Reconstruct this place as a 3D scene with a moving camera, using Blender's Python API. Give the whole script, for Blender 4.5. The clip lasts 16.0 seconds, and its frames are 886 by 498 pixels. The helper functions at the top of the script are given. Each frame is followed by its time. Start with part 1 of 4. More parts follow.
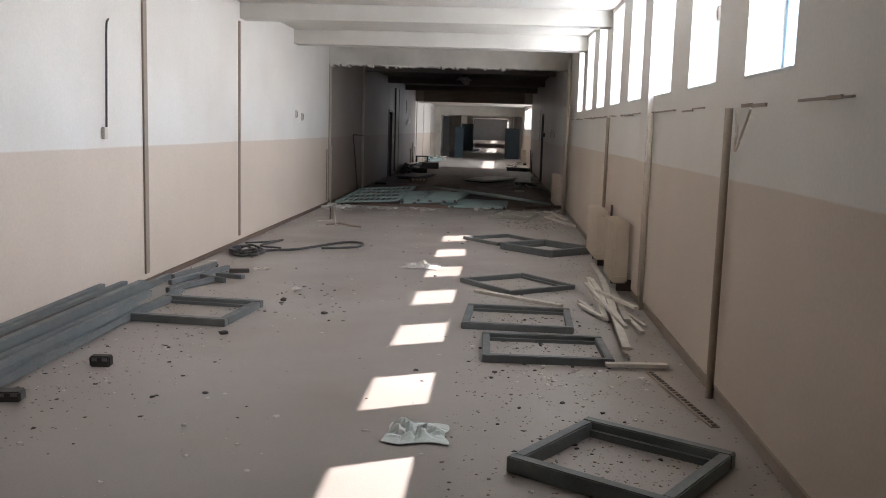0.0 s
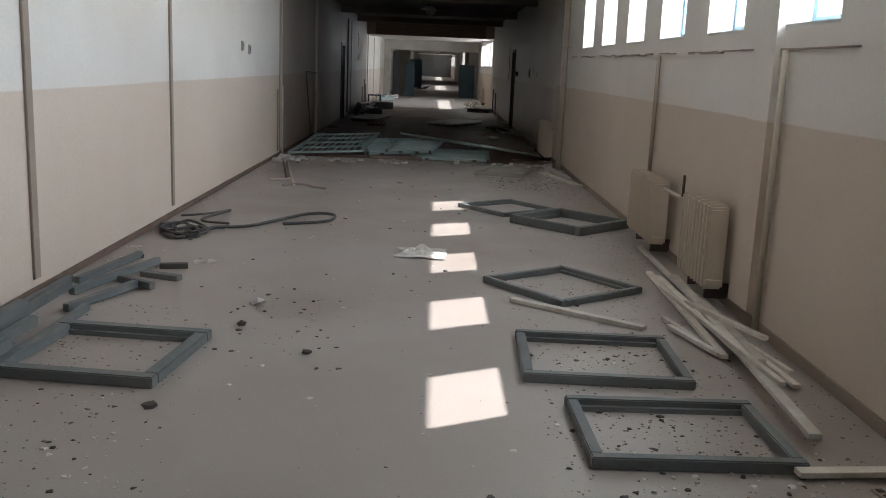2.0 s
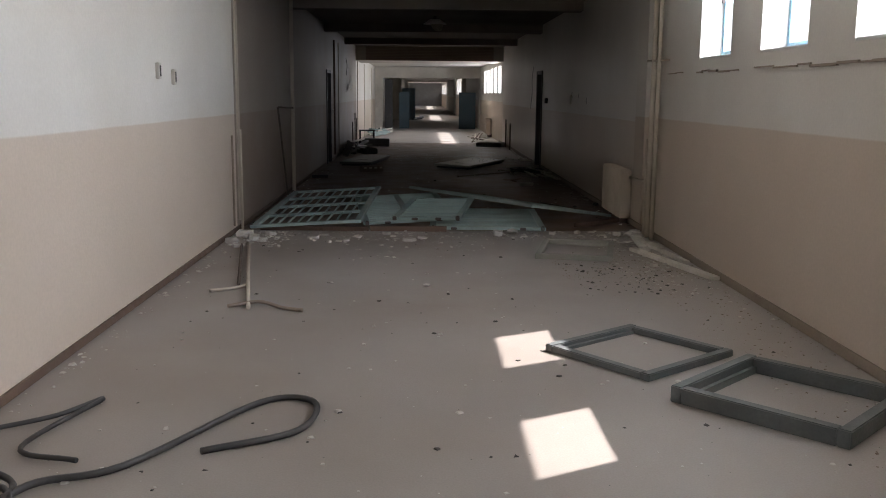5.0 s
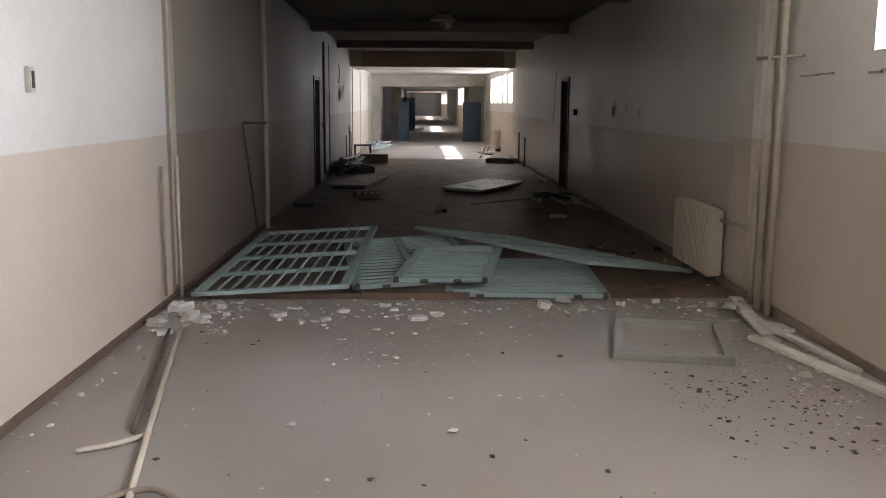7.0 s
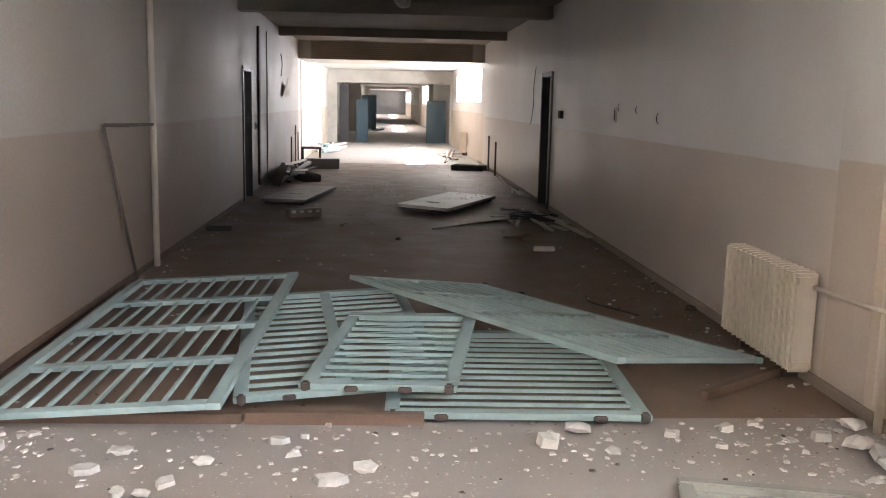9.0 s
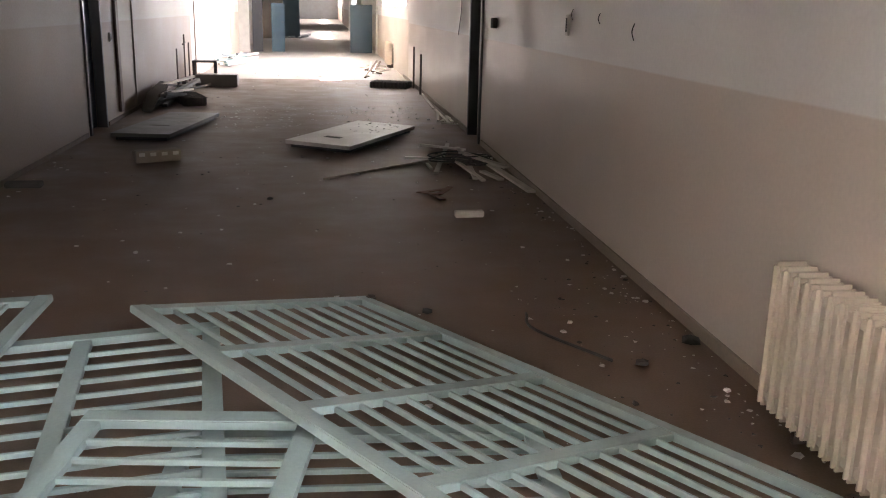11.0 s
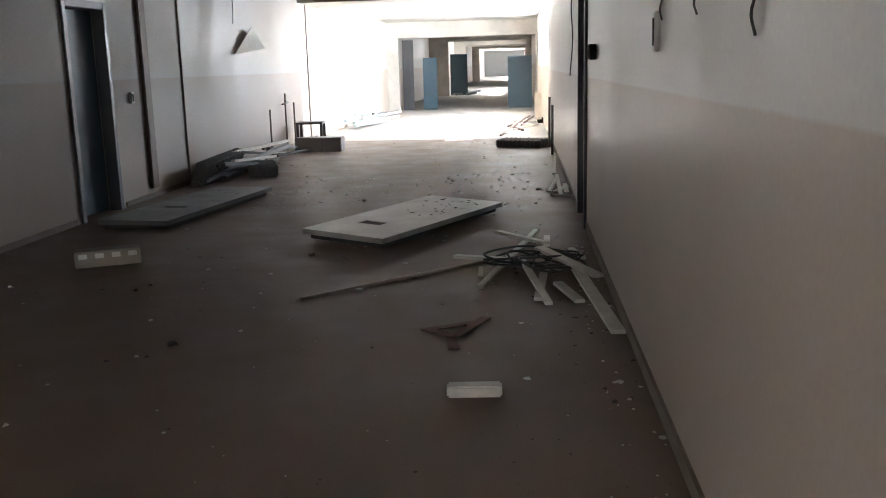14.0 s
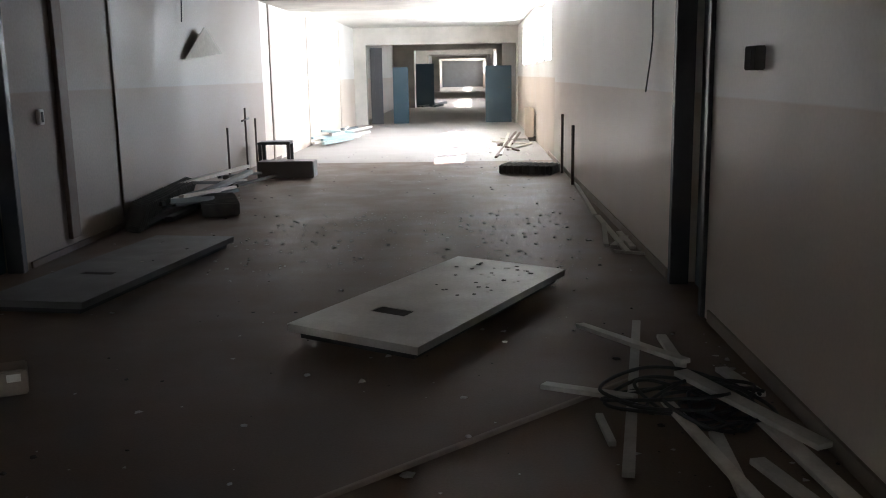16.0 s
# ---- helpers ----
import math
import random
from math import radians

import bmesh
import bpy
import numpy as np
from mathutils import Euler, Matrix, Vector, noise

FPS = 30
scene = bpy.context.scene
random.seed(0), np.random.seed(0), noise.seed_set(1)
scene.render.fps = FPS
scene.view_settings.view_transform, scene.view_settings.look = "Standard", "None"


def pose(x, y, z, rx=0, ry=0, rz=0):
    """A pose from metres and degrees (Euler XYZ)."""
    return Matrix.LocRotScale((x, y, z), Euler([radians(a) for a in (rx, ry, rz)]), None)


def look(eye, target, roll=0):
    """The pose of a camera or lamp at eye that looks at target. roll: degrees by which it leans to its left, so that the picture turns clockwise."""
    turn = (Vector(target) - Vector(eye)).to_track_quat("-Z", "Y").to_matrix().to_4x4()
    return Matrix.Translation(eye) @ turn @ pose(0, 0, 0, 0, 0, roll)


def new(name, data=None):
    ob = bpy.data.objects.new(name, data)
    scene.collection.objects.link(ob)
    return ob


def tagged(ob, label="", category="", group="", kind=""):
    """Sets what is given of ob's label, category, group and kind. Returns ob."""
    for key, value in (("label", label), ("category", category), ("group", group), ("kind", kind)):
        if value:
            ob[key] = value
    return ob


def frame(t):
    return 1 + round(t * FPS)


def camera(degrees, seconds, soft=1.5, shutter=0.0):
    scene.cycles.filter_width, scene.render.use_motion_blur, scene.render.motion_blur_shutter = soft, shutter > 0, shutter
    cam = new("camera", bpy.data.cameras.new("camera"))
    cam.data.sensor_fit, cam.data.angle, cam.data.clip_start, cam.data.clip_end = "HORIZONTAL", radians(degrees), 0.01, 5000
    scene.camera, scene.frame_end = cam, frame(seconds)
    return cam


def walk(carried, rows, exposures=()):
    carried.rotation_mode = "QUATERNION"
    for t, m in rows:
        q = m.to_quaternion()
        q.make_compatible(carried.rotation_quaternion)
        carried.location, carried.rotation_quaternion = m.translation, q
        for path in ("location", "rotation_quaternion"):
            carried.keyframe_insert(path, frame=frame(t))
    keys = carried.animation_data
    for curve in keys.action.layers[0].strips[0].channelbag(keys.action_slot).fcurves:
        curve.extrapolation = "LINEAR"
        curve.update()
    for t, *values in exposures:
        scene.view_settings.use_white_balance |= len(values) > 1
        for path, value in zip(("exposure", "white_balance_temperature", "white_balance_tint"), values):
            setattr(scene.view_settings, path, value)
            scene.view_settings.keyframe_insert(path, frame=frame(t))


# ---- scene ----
cam = camera(52.2, 16.0, soft=1.0)
PATH = [
    (0, (1.458, 0.101, 1.58), (1.349, 2.08, 1.314), 1.7),
    (0.5, (1.148, 0.681, 1.595), (1.09, 2.663, 1.339), 2.0),
    (1, (0.942, 1.318, 1.568), (0.945, 3.301, 1.308), 2.3),
    (1.5, (0.773, 2.004, 1.566), (0.789, 3.981, 1.267), 2.4),
    (2, (0.719, 2.701, 1.588), (0.751, 4.661, 1.19), 2.4),
    (2.5, (0.689, 3.463, 1.565), (0.711, 5.417, 1.137), 2.2),
    (3, (0.597, 4.35, 1.48), (0.615, 6.311, 1.085), 1.9),
    (3.5, (0.528, 5.205, 1.465), (0.551, 7.178, 1.137), 1.4),
    (4, (0.417, 6.03, 1.489), (0.463, 8.002, 1.158), 1.4),
    (6.3, (0.209, 9.602, 1.625), (0.242, 11.573, 1.284), -0.4),
    (6.5, (0.231, 9.931, 1.595), (0.266, 11.902, 1.257), -0.2),
    (7, (0.141, 10.693, 1.585), (0.192, 12.667, 1.267), 0.4),
    (7.5, (0.188, 11.372, 1.589), (0.299, 13.344, 1.276), 0.6),
    (8, (0.22, 12.158, 1.605), (0.351, 14.127, 1.282), 0.8),
    (8.2, (0.251, 12.454, 1.577), (0.375, 14.426, 1.268), 1.1),
    (10.5, (0.695, 15.746, 1.599), (0.895, 17.688, 1.165), 1.6),
    (11, (0.954, 16.405, 1.596), (1.213, 18.321, 1.081), 1.3),
    (11.5, (1.199, 17.022, 1.617), (1.503, 18.909, 1.029), -0.0),
    (12, (1.619, 17.658, 1.544), (1.817, 19.566, 0.975), -1.5),
    (12.5, (1.911, 18.14, 1.478), (1.971, 20.089, 1.036), -1.6),
    (13, (2.17, 18.646, 1.479), (2.117, 20.605, 1.08), -1.8),
    (13.5, (2.332, 19.085, 1.475), (2.188, 21.041, 1.08), -2.1),
    (14, (2.293, 19.669, 1.379), (2.121, 21.622, 0.982), -1.5),
    (14.5, (2.227, 20.188, 1.446), (2.052, 22.146, 1.078), -1.9),
    (15, (1.965, 20.839, 1.423), (1.799, 22.802, 1.078), -2.0),
    (15.5, (1.726, 21.512, 1.384), (1.606, 23.477, 1.036), -1.4),
    (16, (1.516, 22.158, 1.399), (1.449, 24.12, 1.021), -1.0),
]
walk(cam, [(t, look(eye, target, roll)) for t, eye, target, roll in PATH],
     exposures=[(0.0, 1.75, 6350, 18), (1.0, 1.38, 6250, 16), (2.5, 1.42, 6150, 13), (4.0, 1.45, 6250, 15), (6.5, 1.95, 6500, 19), (8.0, 3.25, 6350, 18), (10.5, 4.2, 6750, 23), (11.5, 4.42, 6350, 21),
                (12.5, 4.58, 6100, 15), (13.5, 4.58, 6100, 13), (14.5, 4.25, 5950, 13), (16.0, 3.75, 5950, 13)])

# ---- world, sun and window light ----
SUN_WAY = Vector((-1.0, -0.53, -1.108))          # the way the sunlight travels
world = bpy.data.worlds.new("world")
scene.world = world
world.use_nodes = True
wn = world.node_tree.nodes
sky = wn.new("ShaderNodeTexSky")
sky.sky_type, sky.sun_disc = "NISHITA", False
sky.sun_elevation = radians(44.4)
sky.sun_rotation = radians(62.1)
wn["Background"].inputs["Strength"].default_value = 0.12
world.node_tree.links.new(sky.outputs[0], wn["Background"].inputs["Color"])
sun_data = bpy.data.lights.new("sun", "SUN")
sun_data.energy, sun_data.angle, sun_data.color = 5.0, radians(0.5), (1.0, 0.97, 0.92)
sun = new("sun", sun_data)
sun.rotation_mode = "QUATERNION"
sun.rotation_quaternion = SUN_WAY.to_track_quat("-Z", "Y")


def daylight(name, y0, y1, z0, z1, power, x=3.3):
    """The sky's light at a row of windows."""
    lamp = bpy.data.lights.new(name, "AREA")
    lamp.shape, lamp.size, lamp.size_y = "RECTANGLE", y1 - y0, z1 - z0
    lamp.energy, lamp.color = power, (0.88, 0.955, 1.0)
    ob = new(name, lamp)
    ob.matrix_world = Matrix.Translation((x, (y0 + y1) / 2, (z0 + z1) / 2)) @ Matrix(((0, 0, 1, 0), (1, 0, 0, 0), (0, 1, 0, 0), (0, 0, 0, 1)))
    return ob


daylight("window_light", 4.4, 16.2, 1.9, 3.04, 215, 3.16)
daylight("window_light", 37.4, 46.0, 1.6, 2.5, 100, 3.16)
daylight("window_light", 63.0, 77.0, 1.5, 2.6, 45, 3.16)
daylight("window_light", 102.0, 128.0, 1.5, 2.6, 60, 3.16)


# ---- materials ----
def material(name, colour, rough=0.6, metal=0.0, spots=0.12, scale=3.0, fine=60.0, bump=0.15, dirt=(0.12, 0.10, 0.08), dirt_amount=0.25, dado=None, island=0.0):
    """Painted or raw surface: two scales of variation, dirt patches, fine relief; dado: (height, colour) of a lower band of paint."""
    m = bpy.data.materials.new(name)
    m.use_nodes = True
    n, l = m.node_tree.nodes, m.node_tree.links
    b = n["Principled BSDF"]
    b.inputs["Metallic"].default_value = metal
    geo = n.new("ShaderNodeNewGeometry")
    big, small = n.new("ShaderNodeTexNoise"), n.new("ShaderNodeTexNoise")
    big.inputs["Scale"].default_value, small.inputs["Scale"].default_value = scale, fine
    big.inputs["Detail"].default_value, small.inputs["Detail"].default_value = 6.0, 4.0
    big.inputs["Roughness"].default_value = 0.55
    for t in (big, small):
        l.new(geo.outputs["Position"], t.inputs["Vector"])

    def mix(kind, fac, a, c):
        x = n.new("ShaderNodeMix")
        x.data_type, x.blend_type = "RGBA", kind
        for sock, v in ((x.inputs[0], fac), (x.inputs[6], a), (x.inputs[7], c)):
            if isinstance(v, bpy.types.NodeSocket):
                l.new(v, sock)
            elif isinstance(v, (int, float)):
                sock.default_value = v
            else:
                sock.default_value = (*v, 1)
        return x.outputs[2]

    def ramp(src, lo, hi):
        r = n.new("ShaderNodeMapRange")
        r.inputs["From Min"].default_value, r.inputs["From Max"].default_value = lo, hi
        l.new(src, r.inputs["Value"])
        return r.outputs["Result"]

    col = colour
    if dado:
        sep = n.new("ShaderNodeSeparateXYZ")
        l.new(geo.outputs["Position"], sep.inputs[0])
        wob = n.new("ShaderNodeMath")
        wob.operation, wob.inputs[1].default_value = "MULTIPLY_ADD", 0.02
        l.new(big.outputs["Fac"], wob.inputs[0])
        l.new(sep.outputs["Z"], wob.inputs[2])
        col = mix("MIX", ramp(wob.outputs[0], dado[0] - 0.006, dado[0] + 0.006), dado[1], colour)
    col = mix("MULTIPLY", spots, col, mix("MIX", big.outputs["Fac"], (0.35, 0.33, 0.3), (1.3, 1.3, 1.3)))
    col = mix("MULTIPLY", spots * 0.8, col, mix("MIX", small.outputs["Fac"], (0.3, 0.3, 0.3), (1.4, 1.4, 1.4)))
    if dirt_amount:
        patch = n.new("ShaderNodeTexNoise")
        patch.inputs["Scale"].default_value, patch.inputs["Detail"].default_value, patch.inputs["Roughness"].default_value = scale * 0.55, 5.0, 0.55
        l.new(geo.outputs["Position"], patch.inputs["Vector"])
        cover = n.new("ShaderNodeMath")
        cover.operation, cover.inputs[1].default_value = "MULTIPLY", dirt_amount
        l.new(ramp(patch.outputs["Fac"], 0.30, 0.85), cover.inputs[0])
        col = mix("MIX", cover.outputs[0], col, dirt)
    if island:
        info = n.new("ShaderNodeObjectInfo")
        col = mix("MULTIPLY", island, col, mix("MIX", info.outputs["Random"], (0.5, 0.5, 0.5), (1.3, 1.3, 1.3)))
    l.new(col, b.inputs["Base Color"])
    rr = n.new("ShaderNodeMapRange")
    rr.inputs["To Min"].default_value, rr.inputs["To Max"].default_value = max(rough - 0.10, 0.30), min(rough + 0.14, 1.0)
    rr.inputs["From Min"].default_value, rr.inputs["From Max"].default_value = 0.3, 0.7
    l.new(big.outputs["Fac"], rr.inputs["Value"])
    l.new(rr.outputs["Result"], b.inputs["Roughness"])
    bp = n.new("ShaderNodeBump")
    bp.inputs["Strength"].default_value, bp.inputs["Distance"].default_value = bump, 0.01
    hgt = n.new("ShaderNodeMath")
    l.new(big.outputs["Fac"], hgt.inputs[0])
    l.new(small.outputs["Fac"], hgt.inputs[1])
    l.new(hgt.outputs[0], bp.inputs["Height"])
    l.new(bp.outputs[0], b.inputs["Normal"])
    return m


CREAM, BEIGE = (0.78, 0.75, 0.70), (0.66, 0.555, 0.46)
wall_paint = material("wall_paint", CREAM, 0.5, spots=0.2, scale=1.1, fine=45, bump=0.12, dirt=(0.40, 0.32, 0.23), dirt_amount=0.38, dado=(1.335, BEIGE))
oil_paint = material("glossy_wall_paint", (0.84, 0.81, 0.765), 0.36, spots=0.18, scale=1.0, fine=45, bump=0.06, dirt=(0.34, 0.28, 0.22), dirt_amount=0.3, dado=(1.27, (0.72, 0.62, 0.53)))
# West wall, dim stretch: stains, plus shade put into the base colours.
shaded_stained_paint = material("shaded_stained_wall_paint", (0.39, 0.34, 0.29), 0.55, spots=0.5, scale=0.9, fine=40, bump=0.12, dirt=(0.26, 0.20, 0.15), dirt_amount=0.7, dado=(1.335, (0.31, 0.24, 0.19)))
ceiling_paint = material("ceiling_paint", (0.72, 0.69, 0.63), 0.8, spots=0.2, scale=1.5, dirt=(0.2, 0.17, 0.14), dirt_amount=0.35)
# Ceiling and beams of the dim stretch, their shade put into the base colour.
shaded_ceiling_paint = material("shaded_plaster", (0.30, 0.27, 0.24), 0.85, spots=0.35, scale=1.5, dirt=(0.08, 0.07, 0.06), dirt_amount=0.5)
beam_paint = material("beam_paint", (0.66, 0.62, 0.55), 0.8, spots=0.25, scale=2.5, dirt=(0.15, 0.13, 0.11), dirt_amount=0.6)
# Brown dusty floor; its base is also darkened for the shade here.
shaded_dusty_floor = material("shaded_dusty_brown_floor", (0.19, 0.125, 0.087), 0.50, spots=0.6, scale=2.2, fine=90, bump=0.1, dirt=(0.23, 0.165, 0.12), dirt_amount=0.35)
floor_mat = material("terrazzo_floor", (0.375, 0.338, 0.308), 0.40, spots=0.5, scale=1.0, fine=110, bump=0.04, dirt=(0.235, 0.180, 0.135), dirt_amount=0.75)
dusty_frame = material("dusty_green_grey_frame", (0.30, 0.30, 0.265), 0.6, spots=0.4, scale=9, dirt=(0.38, 0.34, 0.29), dirt_amount=0.5, island=0.2)
far_floor = material("dry_terrazzo_floor", (0.40, 0.365, 0.33), 0.6, spots=0.25, scale=1.3, fine=110, bump=0.02, dirt=(0.50, 0.46, 0.42), dirt_amount=0.4)
frame_grey = material("grey_blue_frame", (0.125, 0.145, 0.147), 0.55, spots=0.55, scale=9, dirt=(0.25, 0.23, 0.2), dirt_amount=0.4, island=0.3)
gate_teal = material("pale_teal_paint", (0.36, 0.48, 0.465), 0.40, spots=0.25, scale=7, dirt=(0.22, 0.16, 0.11), dirt_amount=0.3, island=0.2)
door_teal = material("teal_door_paint", (0.025, 0.062, 0.085), 0.4, spots=0.25, scale=3, dirt=(0.12, 0.12, 0.12), dirt_amount=0.3)
dark_wood = material("dark_painted_wood", (0.05, 0.05, 0.055), 0.4, spots=0.4, scale=5)
brown_wood = material("brown_wood", (0.16, 0.10, 0.07), 0.6, spots=0.4, scale=12, island=0.2)
brown_trim = material("brown_strip", (0.34, 0.27, 0.21), 0.6, spots=0.3, scale=5, dirt_amount=0.35)
pale_pipe = material("pale_pipe_paint", (0.62, 0.54, 0.44), 0.5, spots=0.2, scale=6, dirt_amount=0.3)
radiator_paint = material("radiator_paint", (0.67, 0.575, 0.47), 0.45, spots=0.15, scale=8, bump=0.03, dirt=(0.3, 0.2, 0.13), dirt_amount=0.25)
stick_white = material("weathered_white_wood", (0.76, 0.72, 0.64), 0.6, spots=0.3, scale=14, dirt=(0.3, 0.24, 0.18), dirt_amount=0.5, island=0.5)
plaster = material("broken_plaster", (0.66, 0.63, 0.58), 0.9, spots=0.3, scale=20, bump=0.4, dirt_amount=0.3, island=0.4)
dark_bits = material("dark_debris", (0.06, 0.055, 0.05), 0.8, spots=0.4, scale=20, island=0.4)
cable_black = material("black_cable", (0.03, 0.03, 0.03), 0.5, spots=0.2, scale=10)
panel_white = material("white_laminate", (0.74, 0.72, 0.68), 0.32, spots=0.4, scale=6, dirt=(0.25, 0.2, 0.15), dirt_amount=0.6)
panel_grey = material("grey_laminate", (0.21, 0.21, 0.205), 0.45, spots=0.25, scale=4, dirt_amount=0.4)
iron = material("rusty_iron", (0.13, 0.10, 0.085), 0.65, metal=0.3, spots=0.4, scale=15)
dark_iron = material("dusty_cast_iron", (0.085, 0.085, 0.085), 0.5, spots=0.4, scale=12, dirt=(0.35, 0.32, 0.28), dirt_amount=0.35)
window_paint = material("white_window_paint", (0.78, 0.78, 0.75), 0.45, spots=0.15, scale=8, dirt_amount=0.2)
blue_paint = material("pale_blue_window_paint", (0.26, 0.47, 0.62), 0.45, spots=0.2, scale=8, dirt_amount=0.2)
red_brick = material("red_tile", (0.17, 0.085, 0.06), 0.8, spots=0.3, scale=15)
bag_plastic = material("pale_plastic_bag", (0.68, 0.74, 0.70), 0.35, spots=0.2, scale=15)
soil = material("dry_ground", (0.34, 0.29, 0.22), 0.95, spots=0.4, scale=0.7, dirt_amount=0.3)
concrete = material("outer_concrete", (0.42, 0.40, 0.37), 0.9, spots=0.3, scale=2)
plastic_white = material("switch_plastic", (0.62, 0.58, 0.5), 0.4, spots=0.2, scale=20)


# ---- mesh helpers ----
def box(bm, x0, x1, y0, y1, z0, z1):
    v = [bm.verts.new((x, y, z)) for z in (z0, z1) for x, y in ((x0, y0), (x1, y0), (x1, y1), (x0, y1))]
    for f in ((3, 2, 1, 0), (4, 5, 6, 7), (0, 1, 5, 4), (1, 2, 6, 5), (2, 3, 7, 6), (3, 0, 4, 7)):
        bm.faces.new([v[i] for i in f])
    return bm


def new_box(x0, x1, y0, y1, z0, z1, bevel=0.0):
    bm = box(bmesh.new(), x0, x1, y0, y1, z0, z1)
    if bevel:
        bmesh.ops.bevel(bm, geom=bm.edges[:], offset=bevel, segments=2, affect="EDGES")
    return bm


def bar(p, q, w, h, bevel=0.0, up=(0, 0, 1)):
    """A bar of width w and height h from p to q, which are on its axis."""
    p, q = Vector(p), Vector(q)
    d = q - p
    bm = new_box(-w / 2, w / 2, 0, d.length, -h / 2, h / 2, bevel)
    y = d.normalized()
    x = y.cross(Vector(up))
    x = x.normalized() if x.length > 1e-4 else Vector((1, 0, 0))
    z = x.cross(y)
    bmesh.ops.transform(bm, matrix=Matrix.Translation(p) @ Matrix((x, y, z)).transposed().to_4x4(), verts=bm.verts[:])
    return bm


def sweep(points, r, sides=8, closed=False):
    """A round tube along points."""
    bm = bmesh.new()
    pts = [Vector(p) for p in points]
    rings = []
    for i, p in enumerate(pts):
        a, b = pts[max(i - 1, 0)], pts[min(i + 1, len(pts) - 1)]
        d = (b - a).normalized()
        x = d.cross(Vector((0, 0, 1)) if abs(d.z) < 0.9 else Vector((1, 0, 0))).normalized()
        y = d.cross(x)
        rings.append([bm.verts.new(p + r * (math.cos(k * 2 * math.pi / sides) * x + math.sin(k * 2 * math.pi / sides) * y)) for k in range(sides)])
    for a, b in zip(rings, rings[1:]):
        for k in range(sides):
            bm.faces.new((a[k], a[(k + 1) % sides], b[(k + 1) % sides], b[k])).smooth = True
    bm.faces.new(rings[0][::-1])
    bm.faces.new(rings[-1])
    bmesh.ops.recalc_face_normals(bm, faces=bm.faces[:])
    return bm


def curve_points(points, steps=8):
    """Catmull-Rom through points."""
    p = [Vector(v) for v in points]
    p = [2 * p[0] - p[1]] + p + [2 * p[-1] - p[-2]]
    out = []
    for i in range(1, len(p) - 2):
        for k in range(steps):
            t = k / steps
            a, b, c, d = p[i - 1:i + 3]
            out.append(0.5 * (2 * b + (c - a) * t + (2 * a - 5 * b + 4 * c - d) * t * t + (3 * b - a - 3 * c + d) * t ** 3))
    return out + [p[-2]]


def lump(size, seed, flat=1.0, cuts=2):
    """An uneven broken piece standing on z = 0."""
    bm = bmesh.new()
    bmesh.ops.create_icosphere(bm, subdivisions=cuts, radius=size)
    for v in bm.verts:
        k = noise.noise(v.co * (1.6 / size) + Vector((seed * 7.1, seed * 3.3, 0)))
        v.co *= 1 + 0.55 * k
        v.co.z *= flat
    low = min(v.co.z for v in bm.verts)
    for v in bm.verts:
        v.co.z = max(v.co.z - low * 0.75, 0.0)
    return bm


def mesh(name, bm, mat):
    me = bpy.data.meshes.new(name)
    bm.to_mesh(me)
    bm.free()
    me.materials.append(mat)
    return me


def part(name, bm, mat, parent, label=""):
    ob = new(name, mesh(name, bm, mat))
    ob.parent = parent
    return tagged(ob, label)


def single(name, bm, mat, label, category, group="", kind=""):
    return tagged(new(name, mesh(name, bm, mat)), label, category, group, kind)


def empty(name, m, label, category, group="", kind=""):
    ob = new(name)
    ob.matrix_basis = m
    return tagged(ob, label, category, group, kind)


def boxes(*list_of_boxes):
    bm = bmesh.new()
    for b in list_of_boxes:
        box(bm, *b)
    return bm


def structure(name, bm, mat, label, category):
    return single(name, bm, mat, label, category, kind="structure")


# ---- the large structure ----
L, R, T = -1.85, 2.845, 0.28                     # inner faces of the corridor walls, their thickness
structure("ground", new_box(-400, 400, -400, 500, -0.6, -0.25), soil, "dry bare earth around the building", "ground")
structure("floor_1", new_box(L - T, R + T, -6, 18.0, -0.2, 0), floor_mat, "worn dusty grey-brown terrazzo corridor floor", "floor")
structure("floor_2", new_box(L - T, R + T, 18.0, 37.0, -0.2, 0), shaded_dusty_floor, "matt brown floor under dust, darkened with shade", "floor")
structure("floor_3", new_box(L - T, R + T, 37.0, 129.3, -0.2, 0), far_floor, "worn dusty grey terrazzo corridor floor", "floor")


def window_wall(name, x, y0, y1, centres, width, z0, z1, top, label):
    """A wall along y with a row of openings."""
    bm = bmesh.new()
    box(bm, x, x + T, y0, y1, 0, z0)
    box(bm, x, x + T, y0, y1, z1, top)
    edges = [y0] + [e for c in centres for e in (c - width / 2, c + width / 2)] + [y1]
    for a, b in zip(edges[::2], edges[1::2]):
        box(bm, x, x + T, a, b, z0, z1)
    return structure(name, bm, wall_paint, label, "wall")


WIN = [4.96 + 1.535 * k for k in range(8)]
WIN3 = [38.25 + 1.75 * k for k in range(5)]
window_wall("wall_east_1", R, -6, 17.9, WIN, 0.86, 1.9, 3.03, 3.3, "cream over beige painted plaster wall with high windows")
structure("wall_west_1", new_box(L - T, L, -6, 17.9, 0, 3.3), wall_paint, "cream over beige painted plaster wall, scuffed", "wall")
structure("wall_south", new_box(L, R, -6.2, -6, 0, 3.3), wall_paint, "plain painted end wall", "wall")
structure("ceiling_1", boxes((L, R, -6, 17.9, 3.08, 3.3)), ceiling_paint, "off-white painted plaster ceiling", "ceiling")
